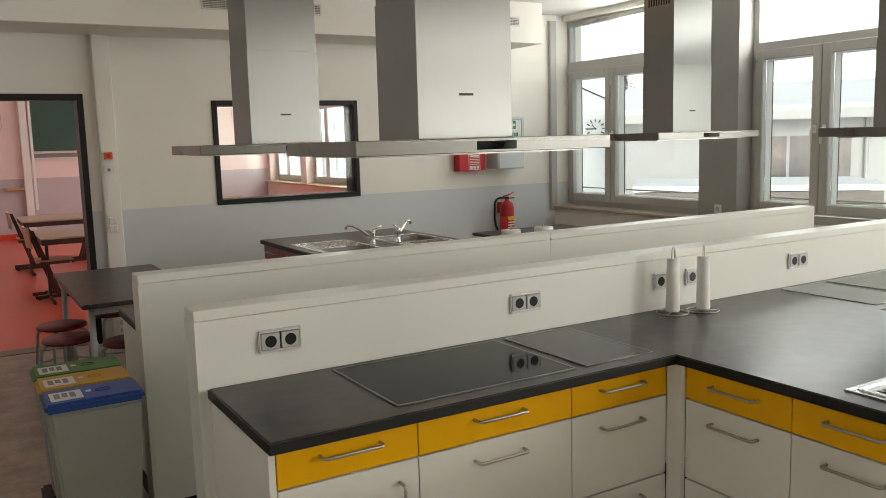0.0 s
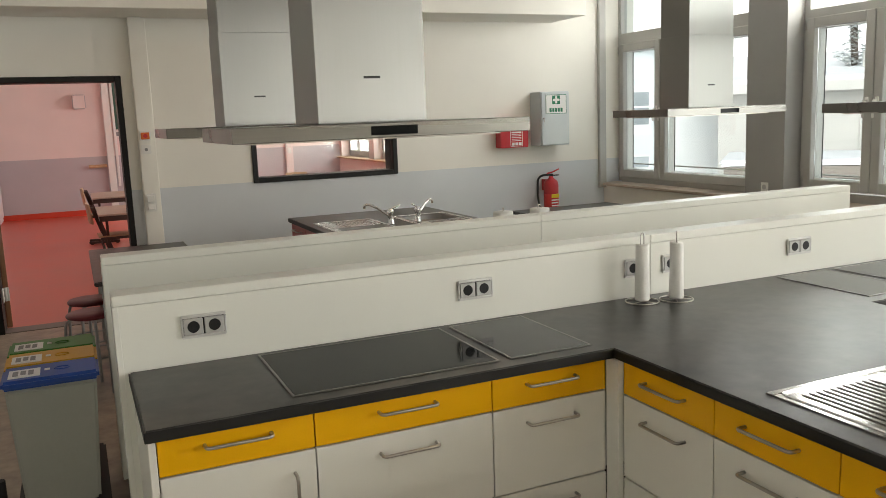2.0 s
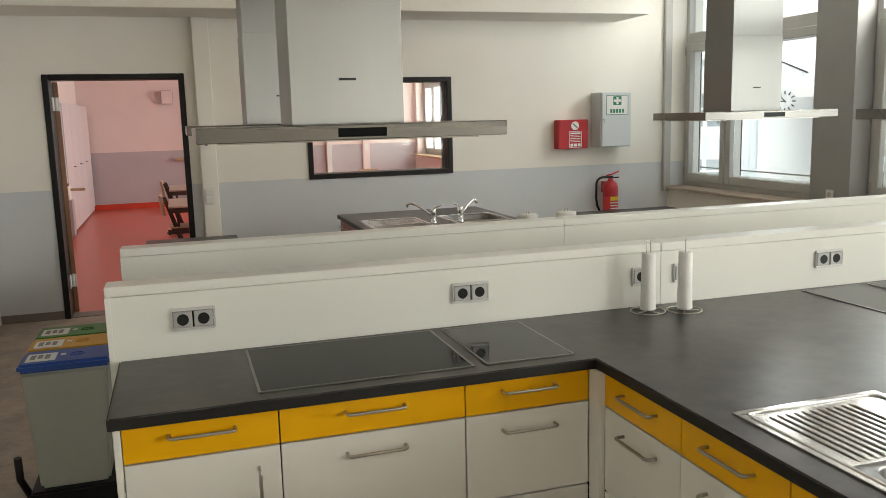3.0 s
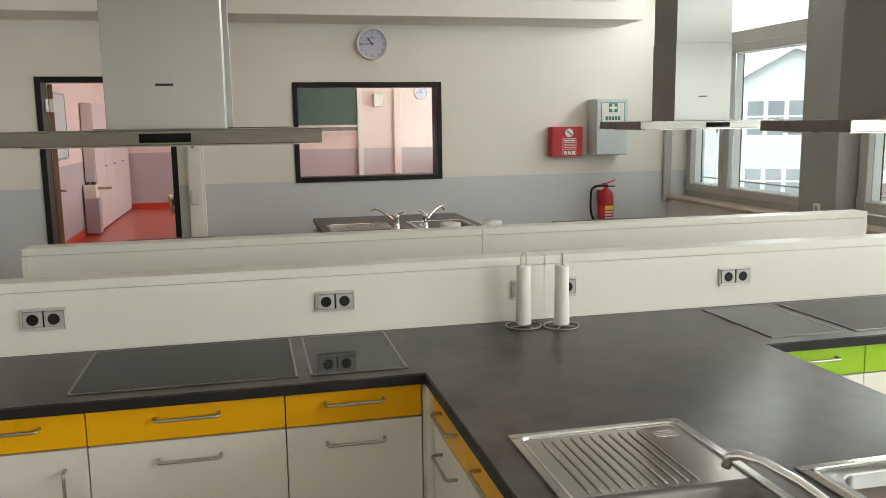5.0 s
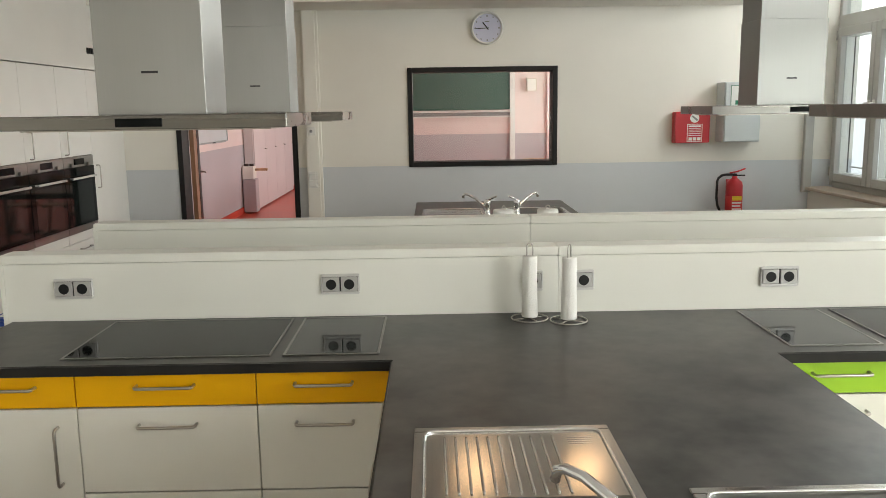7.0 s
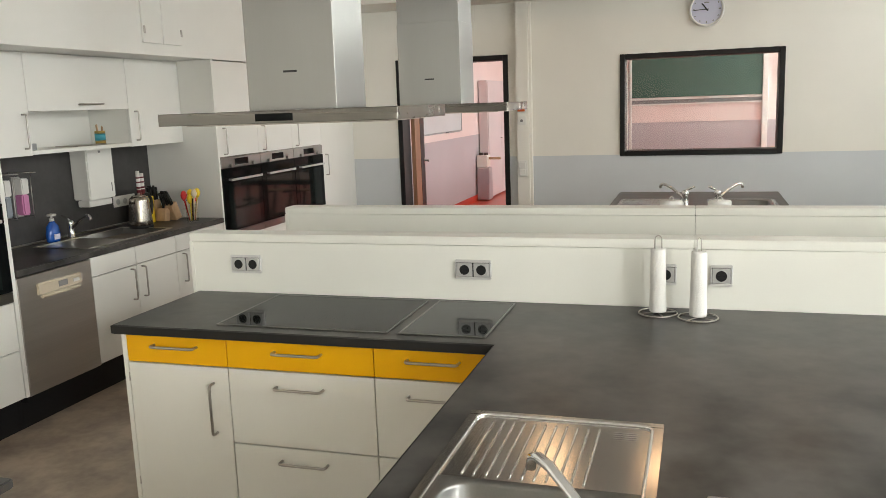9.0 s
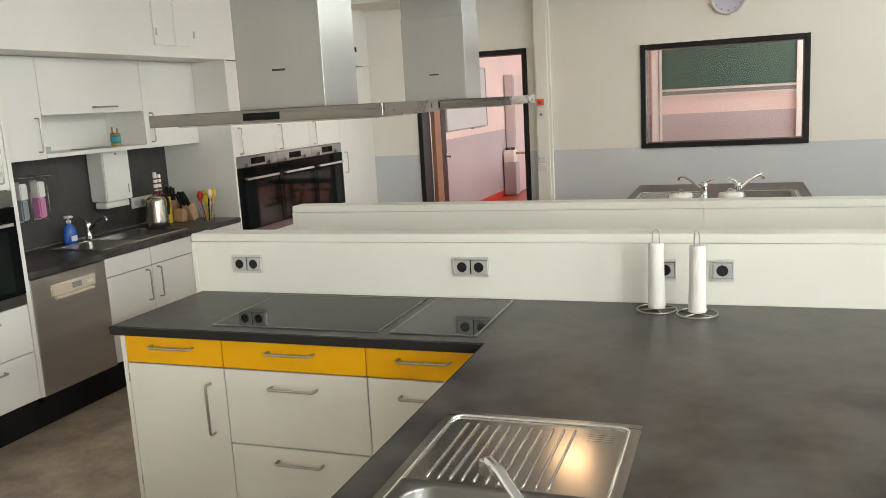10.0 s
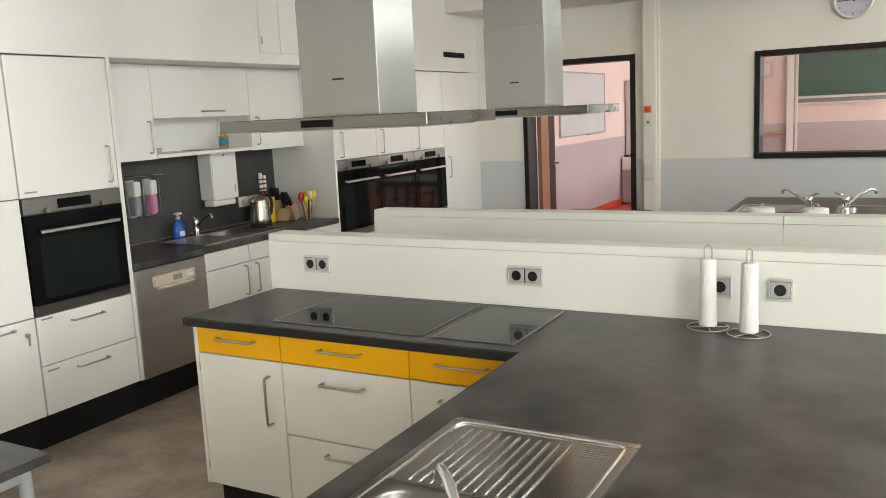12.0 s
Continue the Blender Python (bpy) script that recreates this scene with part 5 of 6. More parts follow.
def knife_block(x, y, n, lean, w=0.05, h=0.15):
    k = thing("knife_block", (x, y, 0.90), "light wooden knife block with black handled knives", "knife block", "knife blocks")
    tilt = Matrix.Translation((x, y, 0.90)) @ Matrix.Rotation(radians(lean), 4, "X") @ Matrix.Translation((-x, -y, -0.90))
    bm = bmesh.new()
    box(bm, x - w, x + w, y - w * 0.8, y + w * 0.8, 0.901, 0.90 + h, 0.004)
    bm.transform(tilt)
    for v in bm.verts:
        v.co.z = max(v.co.z, 0.901)
    part("block", bm, BEECH, k)
    rnd = random.Random(n)
    rows = max(1, (n + 2) // 3)
    for i in range(n):
        bm = bmesh.new()
        u = x + w * 0.66 * ((i % 3) - 1) if n > 1 else x
        v = y + w * 0.9 * ((i // 3 + 0.5) / rows - 0.5)
        z = 0.90 + h
        tube(bm, [(u, v, z - 0.01), (u + rnd.uniform(-0.004, 0.004), v, z + 0.05), (u + rnd.uniform(-0.008, 0.008), v + rnd.uniform(-0.015, 0.005), z + 0.085 + rnd.uniform(0, 0.03))], 0.0095, seg=8)
        bm.transform(tilt)
        part("knife_handle", bm, BLACK, k, "black knife handle")


knife_block(-3.335, 2.145, 6, 3, 0.045, 0.165)
knife_block(-3.235, 2.10, 1, -12, 0.04, 0.10)
knife_block(-3.215, 2.215, 8, 24, 0.05, 0.14)
x, y = -2.965, 2.09
j = thing("utensil_jar", (x, y, 0.90), "glass jar full of colourful cooking utensils", "jar")
bm = bmesh.new()
lathe(bm, x, y, [(0.040, 0.902), (0.044, 0.91), (0.044, 1.01), (0.049, 1.035), (0.046, 1.035), (0.041, 1.01), (0.041, 0.912), (0.01, 0.908)], 24)
part("jar", bm, CLEAR, j)
bm = bmesh.new()
tube(bm, [(x - 0.03, y - 0.033, 1.01), (x - 0.045, y - 0.055, 1.0), (x - 0.045, y - 0.057, 0.95), (x - 0.03, y - 0.035, 0.935)], 0.005, seg=8)
part("jar_handle", bm, CLEAR, j)
rnd = random.Random(4)
PALETTE = (REDRUBBER, WHISK, CARDYELLOW, BLACK, WHISK, REDRUBBER, CARDYELLOW, BLUEPL, REDRUBBER, WHISK)
for i in range(15):
    a, m_ = 2 * math.pi * i / 15, PALETTE[i % 10]
    rad = 0.05 if i % 3 else 0.025
    bm = bmesh.new()
    p0 = Vector((x + 0.02 * math.cos(a), y + 0.02 * math.sin(a), 0.915))
    p1 = Vector((x + rad * math.cos(a) + rnd.uniform(-0.008, 0.008), y + rad * math.sin(a), 1.075 + rnd.uniform(-0.02, 0.03)))
    tube(bm, [p0, p0.lerp(p1, 0.6), p1], 0.005, seg=6)
    if i % 2 == 0:
        r = rnd.uniform(0.017, 0.025)
        lathe(bm, p1.x, p1.y, [(0.007, p1.z - 0.02), (r * 0.8, p1.z - 0.002), (r, p1.z + 0.02), (r * 0.7, p1.z + 0.042), (0.004, p1.z + 0.05)], 12)
    part("utensil", bm, m_, j)
# on the open shelf
b = thing("tin_with_brushes", (-3.27, 1.55, 1.515), "turquoise and brass tin with pastry brushes", "tin")
bm = bmesh.new()
cyl(bm, -3.27, 1.55, 1.542, 1.588, 0.035, seg=28)
part("band", bm, TURQ, b, "turquoise patterned band")
bm = bmesh.new()
cyl(bm, -3.27, 1.55, 1.516, 1.542, 0.034, seg=28)
part("tin", bm, GOLD, b)
bm = bmesh.new()
cyl(bm, -3.27, 1.55, 1.588, 1.607, 0.034, seg=28)
part("tin_rim", bm, GOLD, b)
for i in range(4):
    bm = bmesh.new()
    tube(bm, [(-3.27 + 0.02 * math.cos(i * 1.6), 1.55 + 0.02 * math.sin(i * 1.6), 1.60), (-3.27 + 0.024 * math.cos(i * 1.6), 1.55 + 0.026 * math.sin(i * 1.6), 1.633 + 0.006 * i)], 0.005, seg=6)
    part("brush_handle", bm, BEECH, b)
b = thing("serving_tray", (-3.27, 1.38, 1.515), "flat grey metal tray on the open shelf", "tray")
part("tray", block(-3.36, -3.18, 1.22, 1.50, 1.516, 1.523, 0.003), NICKEL, b)
b = thing("small_box", (-3.24, 0.87, 1.515), "small grey box on the open shelf", "box")
part("box", block(-3.28, -3.20, 0.835, 0.90, 1.516, 1.555, 0.003), GREYTUBE, b)


# ---- tables, stools, bins ----
def table(x0, x1, y0, y1, label, top_mat, leg_mat, group, h=0.75):
    t = thing("work_table", ((x0 + x1) / 2, (y0 + y1) / 2, 0), label, "table", group)
    part("tabletop", block(x0, x1, y0, y1, h - 0.028, h, 0.005, 2), top_mat, t)
    for x in (x0 + 0.06, x1 - 0.06):
        for y in (y0 + 0.06, y1 - 0.06):
            bm = bmesh.new()
            cyl(bm, x, y, 0.0, h - 0.03, 0.02, seg=16)
            part("leg", bm, leg_mat, t)
    bm = bmesh.new()
    for p in ((x0 + 0.06, x1 - 0.06, y0 + 0.05, y0 + 0.07), (x0 + 0.06, x1 - 0.06, y1 - 0.07, y1 - 0.05), (x0 + 0.05, x0 + 0.07, y0 + 0.07, y1 - 0.07), (x1 - 0.07, x1 - 0.05, y0 + 0.07, y1 - 0.07)):
        box(bm, *p, h - 0.075, h - 0.03, 0.002)
    part("apron", bm, leg_mat, t)
    return t


table(-1.58, -0.84, 2.70, 4.28, "slate-grey topped work table on grey steel legs", SLATE, GREYTUBE, "work tables")
table(2.29, 3.45, 3.0, 4.29, "slate-grey topped work table by the window wall", SLATE, GREYTUBE, "work tables")
table(-2.35, -1.10, -2.30, -1.558, "slate-grey topped work table on grey steel legs", SLATE, GREYTUBE, "work tables")


def stool(mat_, label):
    s = thing("stool", (0, 0, 0), label, "stool", "round stools")
    bm = bmesh.new()
    lathe(bm, 0, 0, [(0.155, 0.425), (0.168, 0.432), (0.17, 0.445), (0.16, 0.455), (0.02, 0.449)], 32)
    part("seat", bm, mat_, s)
    for k in range(4):
        a = math.pi / 4 + k * math.pi / 2
        c_, s_ = math.cos(a), math.sin(a)
        bm = bmesh.new()
        tube(bm, [(0.02 * c_, 0.02 * s_, 0.418), (0.13 * c_, 0.13 * s_, 0.418), (0.165 * c_, 0.165 * s_, 0.40), (0.175 * c_, 0.175 * s_, 0.37), (0.205 * c_, 0.205 * s_, 0.0)], 0.011, seg=10)
        part("leg", bm, GREYTUBE, s)
    bm = bmesh.new()
    tube(bm, [(0.19 * math.cos(t), 0.19 * math.sin(t), 0.16) for t in (2 * math.pi * k / 32 for k in range(33))], 0.007, seg=6)
    part("foot_ring", bm, GREYTUBE, s)
    return s


st = stool(STOOLRED, "round dark red stool on grey tube legs by the table")
st.matrix_basis = pose(-1.60, 3.74, 0, 0, 0, 20)
for x, y, a in ((-1.61, 3.25, 50), (-1.20, 4.02, 10), (-1.28, 2.93, 35)):
    copy_thing(st, pose(x, y, 0, 0, 0, a))
sy = stool(STOOLYELLOW, "round yellow stool on grey tube legs beside the table")
sy.matrix_basis = pose(-1.50, -1.64, 0, 0, 0, 30)


def bin_(y0, y1, lid, label):
    b = thing("recycling_bin", (-1.79, (y0 + y1) / 2, 0.2), label, "bin", "recycling bins")
    bm = bmesh.new()
    x0, x1 = -1.965, -1.63
    v = [bm.verts.new(p) for p in ((x0 + 0.03, y0 + 0.012, 0.205), (x1 - 0.03, y0 + 0.012, 0.205), (x1 - 0.03, y1 - 0.012, 0.205), (x0 + 0.03, y1 - 0.012, 0.205),
                                   (x0, y0, 0.715), (x1, y0, 0.715), (x1, y1, 0.715), (x0, y1, 0.715))]
    for f in ((3, 2, 1, 0), (4, 5, 6, 7), (0, 1, 5, 4), (1, 2, 6, 5), (2, 3, 7, 6), (3, 0, 4, 7)):
        bm.faces.new([v[i] for i in f])
    bmesh.ops.bevel(bm, geom=bm.edges[:], offset=0.012, segments=3, affect="EDGES")
    part("body", bm, BINGREY, b)
    bm = bmesh.new()
    box(bm, x0 - 0.012, x1 + 0.012, y0 - 0.006, y1 + 0.006, 0.716, 0.755, 0.012, 3)
    ld = part("lid", bm, lid, b)
    part("sticker", block(x0 + 0.015, x0 + 0.13, y0 + 0.035, y1 - 0.06, 0.7545, 0.757), WHITEMARK, ld, "white sticker with a pictogram")
    bm = bmesh.new()
    for k in range(3):
        box(bm, x0 + 0.03 + 0.028 * k, x0 + 0.05 + 0.028 * k, y0 + 0.06 + 0.012 * (k % 2), y1 - 0.085, 0.757, 0.758)
    part("pictogram", bm, GREYMARK, ld)
    part("tag", block(x0 + 0.145, x0 + 0.165, y0 + 0.1, y0 + 0.125, 0.7545, 0.757), WHITEMARK, ld)
    bm = bmesh.new()
    tube(bm, [(x0 + 0.21 + 0.028 * math.cos(t), (y0 + y1) / 2 + 0.02 * math.sin(t), 0.756) for t in (2 * math.pi * k / 24 for k in range(25))], 0.003, seg=6)
    part("finger_ring", bm, lid, ld)
    return b


bin_(0.63, 0.842, LIDBLUE, "grey-green recycling bin with a blue lid")
bin_(0.855, 1.067, LIDYELLOW, "grey-green recycling bin with a yellow lid")
bin_(1.08, 1.292, LIDGREEN, "grey-green recycling bin with a green lid")
t = thing("bin_trolley", (-1.8, 0.96, 0), "black wheeled trolley under the recycling bins", "trolley")
part("deck", block(-1.975, -1.62, 0.615, 1.305, 0.10, 0.203, 0.01, 2), BLACK, t)
for x in (-1.93, -1.66):
    for y in (0.67, 1.25):
        bm = bmesh.new()
        cyl(bm, y, 0.045, x - 0.014, x + 0.014, 0.045, axis="x", seg=20)
        w_ = part("wheel", bm, BLACK, t)
        bm = bmesh.new()
        cyl(bm, y, 0.045, x - 0.016, x + 0.016, 0.014, axis="x", seg=12)
        part("hub", bm, GREYTUBE, w_)
        bm = bmesh.new()
        box(bm, x - 0.022, x + 0.022, y - 0.02, y + 0.02, 0.088, 0.10)
        part("fork", bm, NICKEL, t)
bm = bmesh.new()
tube(bm, [(-1.99, 0.72, 0.15), (-2.02, 0.70, 0.24), (-2.02, 0.69, 0.34)], 0.016)
part("push_handle", bm, BLACK, t)


# ---- the pink classroom ----
b = thing("chalkboard", (0.6, FAR, 1.0), "large green chalkboard with a pale frame and chalk ledge", "chalkboard")
part("board", block(-0.75, 1.85, FAR - 0.06, FAR - 0.04, 1.68, 2.85, 0.003), CHALK, b)
for p in ((-0.80, -0.752, FAR - 0.07, FAR - 0.035, 0.55), (1.852, 1.96, FAR - 0.10, FAR, 0.0), (-0.96, -0.83, FAR - 0.10, FAR, 0.0)):
    part("guide_rail", block(*p, 3.04, 0.004), WHITEPLASTIC, b, "pale vertical guide rail")
bm = bmesh.new()
box(bm, -0.75, 1.85, FAR - 0.13, FAR - 0.035, 1.63, 1.665, 0.004)
part("chalk_ledge", bm, WHITEPLASTIC, b)
part("lower_edge", block(-0.75, 1.85, FAR - 0.06, FAR - 0.036, 1.55, 1.628), GREYMARK, b)
part("lower_ledge", block(-0.75, 1.85, FAR - 0.09, FAR - 0.035, 1.52, 1.548), WHITEPLASTIC, b)
wall_clock(3.30, FAR, 2.36, 0.155, CLOCKFACE, WHITEPLASTIC, "round white wall clock in the classroom")
s = thing("wall_speaker", (2.33, FAR, 2.1), "small beige loudspeaker on the classroom wall", "loudspeaker")
part("case", block(2.21, 2.43, FAR - 0.14, FAR, 2.06, 2.34, 0.01, 2), BEIGEPL, s)
part("grille", block(2.225, 2.415, FAR - 0.145, FAR - 0.14, 2.075, 2.325, 0.002), CREAM, s)
s = thing("wall_speaker", (-1.37, FAR, 2.1), "small pink-grey loudspeaker on the classroom wall", "loudspeaker")
part("case", block(-1.50, -1.26, FAR - 0.16, FAR, 2.10, 2.38, 0.02, 2), MAUVE, s)
part("grille", block(-1.485, -1.275, FAR - 0.165, FAR - 0.16, 2.115, 2.365, 0.002), PINK, s)
s = thing("wall_ledge", (-1.1, FAR, 0.95), "short light wooden ledge on the classroom wall", "ledge")
part("board", block(-1.32, -0.98, FAR - 0.10, FAR, 0.94, 1.0, 0.006), BEECH, s)
c = thing("cable_duct", (2.75, FAR, 0), "pale vertical cable duct on the classroom wall", "cable duct")
part("cover", block(2.66, 2.82, FAR - 0.06, FAR, 0, TOP, 0.006), PINK, c)
part("switch", block(2.70, 2.78, FAR - 0.075, FAR - 0.06, 1.02, 1.14, 0.004), WHITEPLASTIC, c)
part("key_switch", block(2.70, 2.78, FAR - 0.075, FAR - 0.06, 1.50, 1.56, 0.004), WHITEPLASTIC, c)
w = thing("whiteboard", (-3.1, 8.9, 1.26), "white wipe board with a grey frame on the pink wall", "whiteboard")
part("board", block(-3.098, -3.08, 7.95, 9.91, 1.285, 2.17, 0.003), LIGHTBLUE, w)
bm = bmesh.new()
for p in ((7.93, 9.93, 2.17, 2.19), (7.93, 9.93, 1.265, 1.285), (7.93, 7.95, 1.285, 2.17), (9.91, 9.93, 1.285, 2.17)):
    box(bm, -3.099, -3.07, *p, 0.002)
part("frame", bm, GREYTUBE, w)
part("pen_ledge", block(-3.07, -3.02, 9.0, 9.6, 1.262, 1.28, 0.003), GREYTUBE, w)
c = thing("tall_cupboard", (-2.85, 12.6, 0), "tall pale mauve classroom cupboard with four doors", "cupboard")
part("body", block(-3.084, -2.93, 11.08, 15.0, 0.02, 2.09, 0.004), CUPBOARD, c)
for y in (11.1, 12.07, 13.04, 14.01):
    dr = part("door", block(-2.93, -2.912, y, y + 0.96, 0.1, 2.07, 0.004), CUPBOARD, c)
    bm = bmesh.new()
    tube(bm, [(-2.912, y + 0.88, 1.05), (-2.87, y + 0.88, 1.05), (-2.87, y + 0.78, 1.05)], 0.009)
    part("handle", bm, NICKEL, dr)
h = thing("hand_wash_station", (-2.9, 10.95, 0), "pale stand with a wooden box on top beside the cupboard", "cabinet")
part("cabinet", block(-3.08, -2.86, 10.82, 11.06, 0.02, 0.58, 0.01), MAUVE, h)
part("box", block(-3.08, -2.89, 10.82, 11.06, 0.585, 0.80, 0.008), CREAM, h)
bm = bmesh.new()
box(bm, -2.88, -2.67, 10.90, 10.96, 0.72, 0.76, 0.006)
part("bracket", bm, BEECH, h)
bm = bmesh.new()
for x in (-3.03, -2.94):
    cyl(bm, x, 10.93, 0.80, 0.84, 0.04, seg=14)
part("knob", bm, DARKTUBE, h)


def slanted(bm, s, w, lo, hi, d):
    """A flat wooden bar in the plane x = s from the lower to the upper place (y, z), d deep and w thick."""
    (ya, za), (yb, zb) = lo, hi
    q = [bm.verts.new(p) for p in ((s - w, ya - d, za), (s + w, ya - d, za), (s + w, ya + d, za), (s - w, ya + d, za),
                                   (s - w, yb - d * 0.7, zb), (s + w, yb - d * 0.7, zb), (s + w, yb + d * 0.7, zb), (s - w, yb + d * 0.7, zb))]
    for f in ((3, 2, 1, 0), (4, 5, 6, 7), (0, 1, 5, 4), (1, 2, 6, 5), (2, 3, 7, 6), (3, 0, 4, 7)):
        bm.faces.new([q[i] for i in f])


def school_chair():
    c = thing("school_chair", (0, 0, 0), "light wooden school chair on dark brown sled frames", "chair", "classroom chairs")
    bm = bmesh.new()
    box(bm, -0.19, 0.19, -0.17, 0.21, 0.435, 0.452, 0.006, 2)
    part("seat", bm, BEECH, c)
    bm = bmesh.new()
    rows = [[bm.verts.new((u * 0.19, -0.215 - 0.03 * (1 - u * u) + dy - 0.03 * (z - 0.6) / 0.24, z)) for u in (-1, -0.6, -0.2, 0.2, 0.6, 1)]
            for dy, z in ((-0.008, 0.60), (-0.008, 0.82), (-0.004, 0.838), (0.004, 0.838), (0.008, 0.82), (0.008, 0.60))]
    for a, b in zip(rows, rows[1:] + rows[:1]):
        for k in range(5):
            bm.faces.new((a[k], a[k + 1], b[k + 1], b[k]))
    for k in (0, 5):
        bm.faces.new([r[k] for r in rows])
    part("backrest", bm, BEECH, c)
    for s in (-0.15, 0.15):
        bm = bmesh.new()
        slanted(bm, s, 0.013, (0.03, 0.045), (-0.205, 0.80), 0.032)
        part("back_leg", bm, DARKTUBE, c)
        bm = bmesh.new()
        box(bm, s - 0.014, s + 0.014, -0.22, 0.21, 0.012, 0.047, 0.006)
        box(bm, s - 0.012, s + 0.012, -0.20, -0.16, 0.0, 0.013)
        box(bm, s - 0.012, s + 0.012, 0.15, 0.19, 0.0, 0.013)
        part("runner", bm, DARKTUBE, c)
        bm = bmesh.new()
        box(bm, s - 0.012, s + 0.012, -0.15, 0.17, 0.40, 0.4345, 0.004)
        part("seat_rail", bm, DARKTUBE, c)
    return c


def school_table(x, y):
    t = thing("school_table", (x, y, 0), "light beech school table on dark legs", "table", "classroom tables")
    part("tabletop", block(x - 0.65, x + 0.65, y - 0.55, y + 0.55, 0.735, 0.755, 0.004), DESKTOP, t)
    bm = bmesh.new()
    for p in ((-0.64, 0.64, -0.54, -0.51), (-0.64, 0.64, 0.51, 0.54), (-0.64, -0.61, -0.51, 0.51), (0.61, 0.64, -0.51, 0.51)):
        box(bm, x + p[0], x + p[1], y + p[2], y + p[3], 0.675, 0.7345, 0.003)
    part("apron", bm, DARKTUBE, t, "dark brown apron rail")
    for s in (-0.55, 0.55):
        bm = bmesh.new()
        tube(bm, [(x + s, y - 0.48, 0.715), (x + s, y + 0.48, 0.715)], 0.018)
        slanted(bm, x + s, 0.015, (y, 0.03), (y, 0.71), 0.035)
        tube(bm, [(x + s, y - 0.45, 0.02), (x + s, y + 0.45, 0.02)], 0.02)
        part("leg", bm, DARKTUBE, t)


for x, y in ((-0.77, 10.15), (-0.77, 7.65), (2.1, 10.15), (2.1, 7.65)):
    school_table(x, y)
ch = school_chair()
ch.matrix_basis = pose(-1.28, 10.55, 0, 0, 0, -92)
for x, y, a in ((-1.26, 7.80, -88), (-0.42, 8.72, 180), (-0.52, 10.98, 88), (0.12, 8.72, 184), (1.8, 8.75, 182), (1.9, 10.95, 182)):
    copy_thing(ch, pose(x, y, 0, 0, 0, a))


# ---- outside: snow, buildings, tree ----
bm = bmesh.new()
bmesh.ops.create_grid(bm, x_segments=60, y_segments=60, size=400)
for v in bm.verts:
    v.co.z = -3.3 + 0.12 * noise.noise(v.co * 0.05)
bm.transform(Matrix.Translation((60, 20, 0)))
bmesh.ops.delete(bm, geom=[f for f in bm.faces if f.calc_center_median().x < 3], context="FACES")
structure("ground", bm, SNOW, "snow covered ground outside", "ground")


def at_angle(deg, dist):
    """A place outside, by compass angle from the room's middle."""
    return Vector((-0.9 + dist * math.sin(radians(deg)), -3.0 + dist * math.cos(radians(deg)), 0))


g = thing("gabled_house", tuple(at_angle(38.5, 44)), "white house with a pitched snowy roof and window bands", "house")
base = Matrix.Translation(at_angle(38.5, 44)) @ Matrix.Rotation(radians(-38.5), 4, "Z")


def house_part(name, bm, mat_, parent, label=""):
    bm.transform(base)
    return part(name, bm, mat_, parent, label)


wl = house_part("wall", block(-3.6, 2.6, 0.1, 9.8, -3.6, 2.4), RENDERW, g)
bm = bmesh.new()
pr = [(-5.0, -3.6), (-5.0, 2.95), (-1.45, 4.93), (4.4, 2.18), (4.4, -3.6)]
f = bm.faces.new([bm.verts.new((x, 0.02, z)) for x, z in pr])
r_ = bmesh.ops.extrude_face_region(bm, geom=[f])
bmesh.ops.translate(bm, verts=[v for v in r_["geom"] if isinstance(v, bmesh.types.BMVert)], vec=(0, 9.9, 0))
house_part("gable", bm, GABLEBLUE, g, "pale blue clad gable")
for x0, x1, z0, z1 in ((-5.4, -1.43, 2.74, 4.95), (-1.47, 5.6, 4.95, 1.63)):
    bm = bmesh.new()
    q = [bm.verts.new(p) for p in ((x0, -0.8, z0), (x1, -0.8, z1), (x1, 11, z1), (x0, 11, z0), (x0, -0.8, z0 + 0.22), (x1, -0.8, z1 + 0.22), (x1, 11, z1 + 0.22), (x0, 11, z0 + 0.22))]
    for f in ((3, 2, 1, 0), (4, 5, 6, 7), (0, 1, 5, 4), (1, 2, 6, 5), (2, 3, 7, 6), (3, 0, 4, 7)):
        bm.faces.new([q[i] for i in f])
    house_part("roof", bm, SNOW, g, "snow covered roof slope")
bm = bmesh.new()
f = bm.faces.new([bm.verts.new((x, -0.5, z)) for x, z in ((-0.2, -3.6), (-0.2, 4.28), (4.4, 2.12), (4.4, -3.6))])
r_ = bmesh.ops.extrude_face_region(bm, geom=[f])
bmesh.ops.translate(bm, verts=[v for v in r_["geom"] if isinstance(v, bmesh.types.BMVert)], vec=(0, 0.48, 0))
house_part("side_wing", bm, RENDERW, g, "bright white front wall")
house_part("cladding", block(-4.95, -0.6, -0.06, -0.001, -3.4, 2.9), GABLEBLUE, g, "pale blue cladding")
for z0, hh in ((0.35, 2.25), (-2.8, 2.1)):
    for k in range(4):
        w_ = house_part("window", block(-4.6 + 0.95 * k, -3.7 + 0.95 * k, -0.12, -0.061, z0, z0 + hh), RENDERW, g)
        house_part("pane", block(-4.52 + 0.95 * k, -3.78 + 0.95 * k, -0.14, -0.121, z0 + 1.45, z0 + hh - 0.1), DARKPANE, w_)
        house_part("pane", block(-4.52 + 0.95 * k, -3.78 + 0.95 * k, -0.14, -0.121, z0 + 0.5, z0 + 1.35), DARKPANE, w_)
k = thing("outdoor_clock", (0, 0, 0), "large outdoor wall clock with black marks on the white house", "clock")
ORG[k.name] = Vector((0, 0, 0))
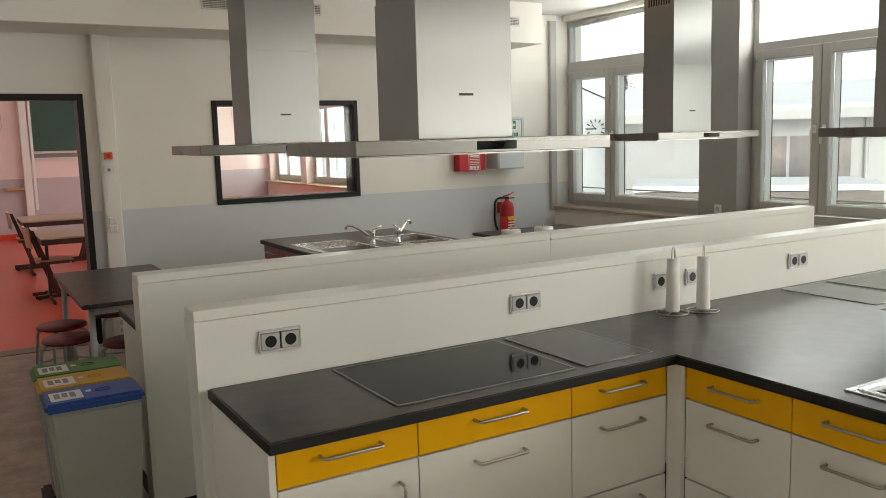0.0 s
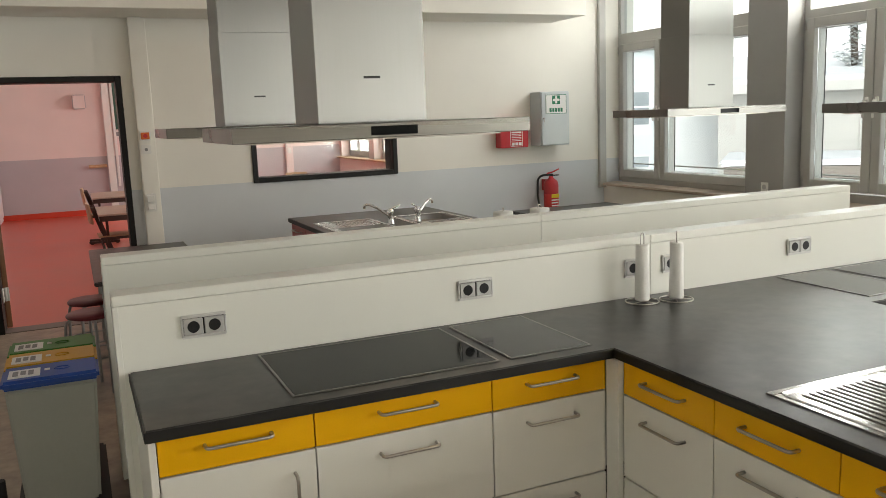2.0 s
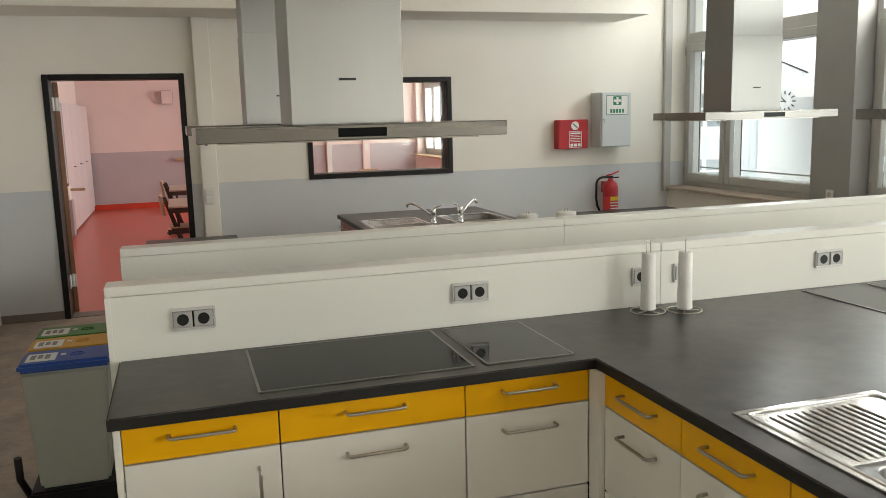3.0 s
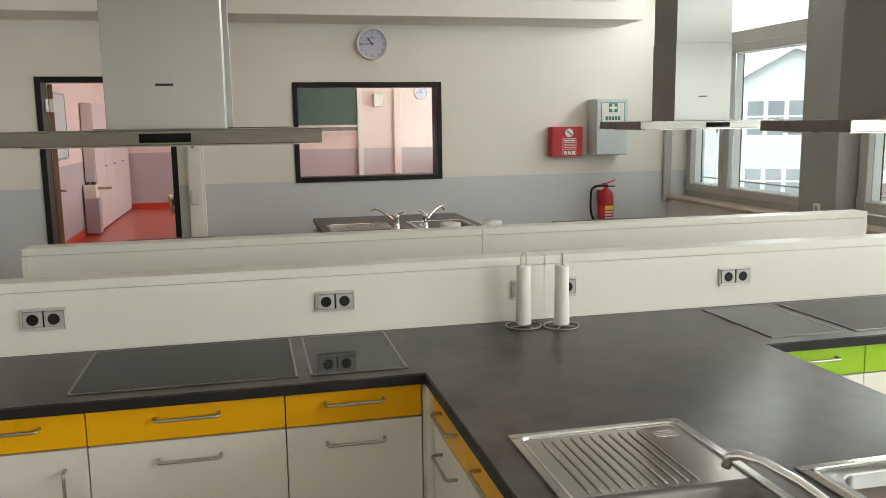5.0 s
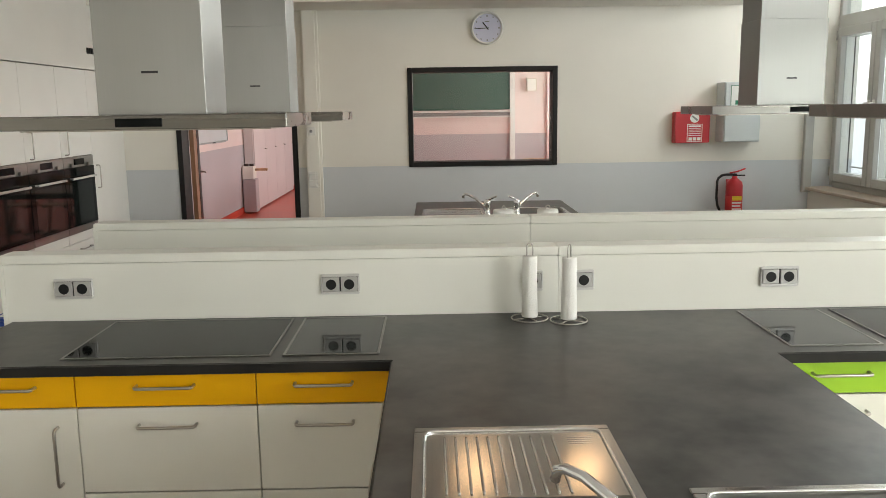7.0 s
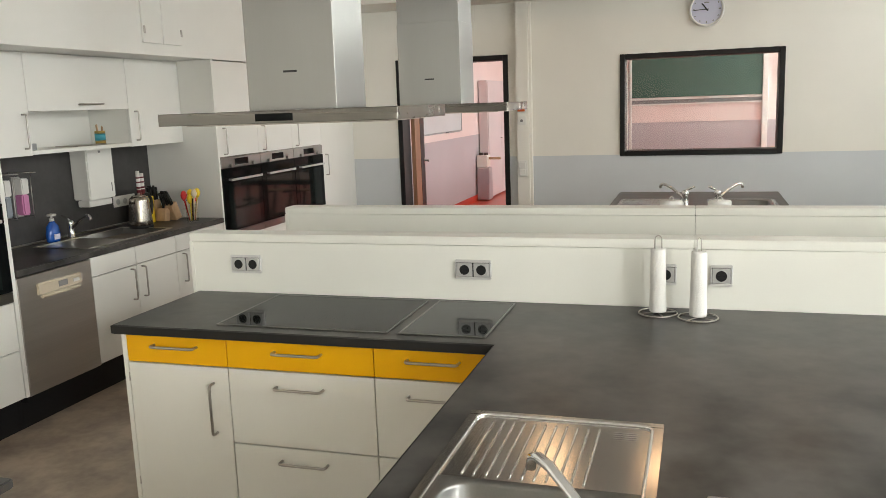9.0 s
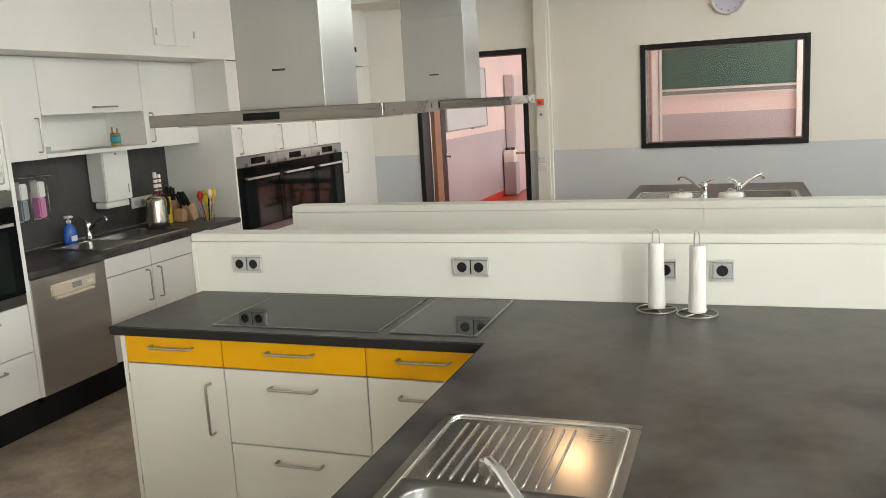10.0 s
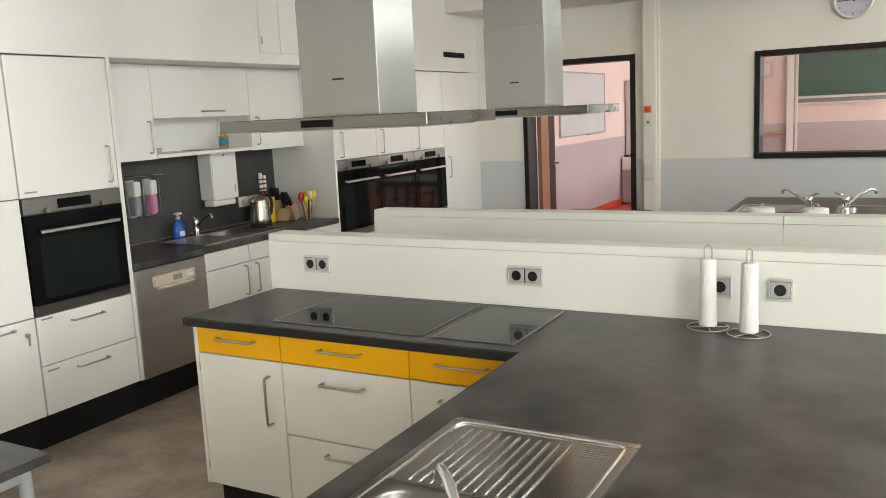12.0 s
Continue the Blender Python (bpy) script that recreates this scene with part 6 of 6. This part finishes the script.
for j in range(12):
    bm = bmesh.new()
    box(bm, -0.03, 0.03, -0.56, -0.52, 0.33, 0.5)
    bm.transform(base @ Matrix.Translation((0.95, 0, 2.0)) @ Matrix.Rotation(math.pi / 6 * j, 4, "Y"))
    part("hour_mark", bm, BLACK, k)
for nm, a, ln in (("hour_hand", -38, 0.27), ("minute_hand", -92, 0.42)):
    bm = bmesh.new()
    box(bm, -0.025, 0.025, -0.56, -0.52, -0.06, ln)
    bm.transform(base @ Matrix.Translation((0.95, 0, 2.0)) @ Matrix.Rotation(radians(a), 4, "Y"))
    part(nm, bm, BLACK, k)

def far_base(deg, dist, scale, turn, lower=0.0):
    """A frame for a building: laid out for one distance, then pushed out and enlarged about the eye's height."""
    p = at_angle(deg, dist * scale)
    return Matrix.Translation((p.x, p.y, 1.7 * (1 - scale) - lower)) @ Matrix.Rotation(radians(turn), 4, "Z") @ Matrix.Scale(scale, 4)


base = far_base(48, 26, 1.5, -47, 0.6)
g = thing("low_school_building", tuple(at_angle(48, 39)), "low beige school building with a snow covered roof", "building")
house_part("wall", block(-2.9, 14, 0, 8, -1.75, 2.55), RENDERG, g)
bm = bmesh.new()
q = [bm.verts.new(p) for p in ((-3.4, -0.9, 2.5), (14.5, -0.9, 2.5), (14.5, 9, 3.6), (-3.4, 9, 3.6), (-3.4, -0.9, 2.78), (14.5, -0.9, 2.78), (14.5, 9, 3.95), (-3.4, 9, 3.95))]
for f in ((3, 2, 1, 0), (4, 5, 6, 7), (0, 1, 5, 4), (1, 2, 6, 5), (2, 3, 7, 6), (3, 0, 4, 7)):
    bm.faces.new([q[i] for i in f])
house_part("roof", bm, SNOW, g, "snow covered roof")
house_part("eaves", block(-3.4, 14.5, -0.96, -0.9, 2.38, 2.66), RENDERG, g)
for x0, x1 in ((0.9, 3.6), (5.0, 7.5), (9, 11.5)):
    w_ = house_part("window", block(x0, x1, -0.04, -0.001, 0.2, 2.0), FRAMEGREY, g)
    n = 3
    for i in range(n):
        a = x0 + 0.08 + i * (x1 - x0 - 0.08) / n
        house_part("pane", block(a, a + (x1 - x0) / n - 0.12, -0.06, -0.041, 0.3, 1.9), BROWNPANE, w_)
bm = bmesh.new()
tube(bm, [(3.9, -0.1, 2.5), (3.9, -0.1, -1.7)], 0.06)
bm.transform(base)
part("downpipe", bm, FRAMEGREY, g)
bm = bmesh.new()
cyl(bm, 1.1, 1.5, 2.8, 3.5, 0.09, seg=10)
bm.transform(base)
part("chimney", bm, FRAMEGREY, g)

base = far_base(44.5, 13, 2.3, -46)
pl = thing("raised_wooden_bed", tuple(at_angle(44.5, 29.9)), "snow covered raised bed clad in weathered boards", "planter")
house_part("core", block(-0.6, 2.9, 0.03, 2.2, -0.6, 0.72), DECKWOOD, pl)
for i in range(7):
    house_part("board", block(-0.63, 2.92, 0.0, 0.029, -0.58 + i * 0.195, -0.40 + i * 0.195, 0.006), DECKWOOD, pl)
house_part("snow_cap", block(-0.7, 3.0, -0.06, 2.3, 0.781, 0.87, 0.04, 3), SNOW, pl, "thick cap of snow")


def conifer(p, height, name_seed):
    rnd = random.Random(name_seed)
    t = thing("snowy_conifer", tuple(p), "snow dusted conifer behind the low building", "tree", "snowy trees")
    bm = bmesh.new()
    tube(bm, [p + Vector((0, 0, -0.8)), p + Vector((0.1, 0, height * 0.5)), p + Vector((0, 0.1, height))], 0.16, seg=8)
    part("trunk", bm, BARK, t)
    verts, faces = [], []
    for i in range(2600):
        u = rnd.random() ** 0.7
        z = height * (0.15 + 0.85 * (1 - u)) if u > 0 else height
        rad = (0.25 + 2.4 * (1 - z / height)) * (0.5 + 0.5 * rnd.random()) * (0.75 + 0.35 * math.sin(z * 5))
        a = rnd.uniform(0, 6.283)
        c = p + Vector((rad * math.cos(a), rad * math.sin(a), z - 0.25 * rad))
        s = rnd.uniform(0.08, 0.2)
        d1 = Vector((rnd.uniform(-1, 1), rnd.uniform(-1, 1), rnd.uniform(-0.6, 0.3))) * s
        d2 = Vector((rnd.uniform(-1, 1), rnd.uniform(-1, 1), rnd.uniform(-0.6, 0.3))) * s
        n0 = len(verts)
        verts += [c - t.location, c + d1 - t.location, c + d2 - t.location]
        faces.append((n0, n0 + 1, n0 + 2))
    me = bpy.data.meshes.new("crown")
    me.from_pydata(verts, [], faces)
    me.materials.append(LEAF)
    ob = new("crown", me)
    ob.parent = t


conifer(at_angle(49.6, 42), 5.3, 1)
conifer(at_angle(42.2, 60), 6.6, 2)
conifer(at_angle(44.2, 64), 6.0, 3)
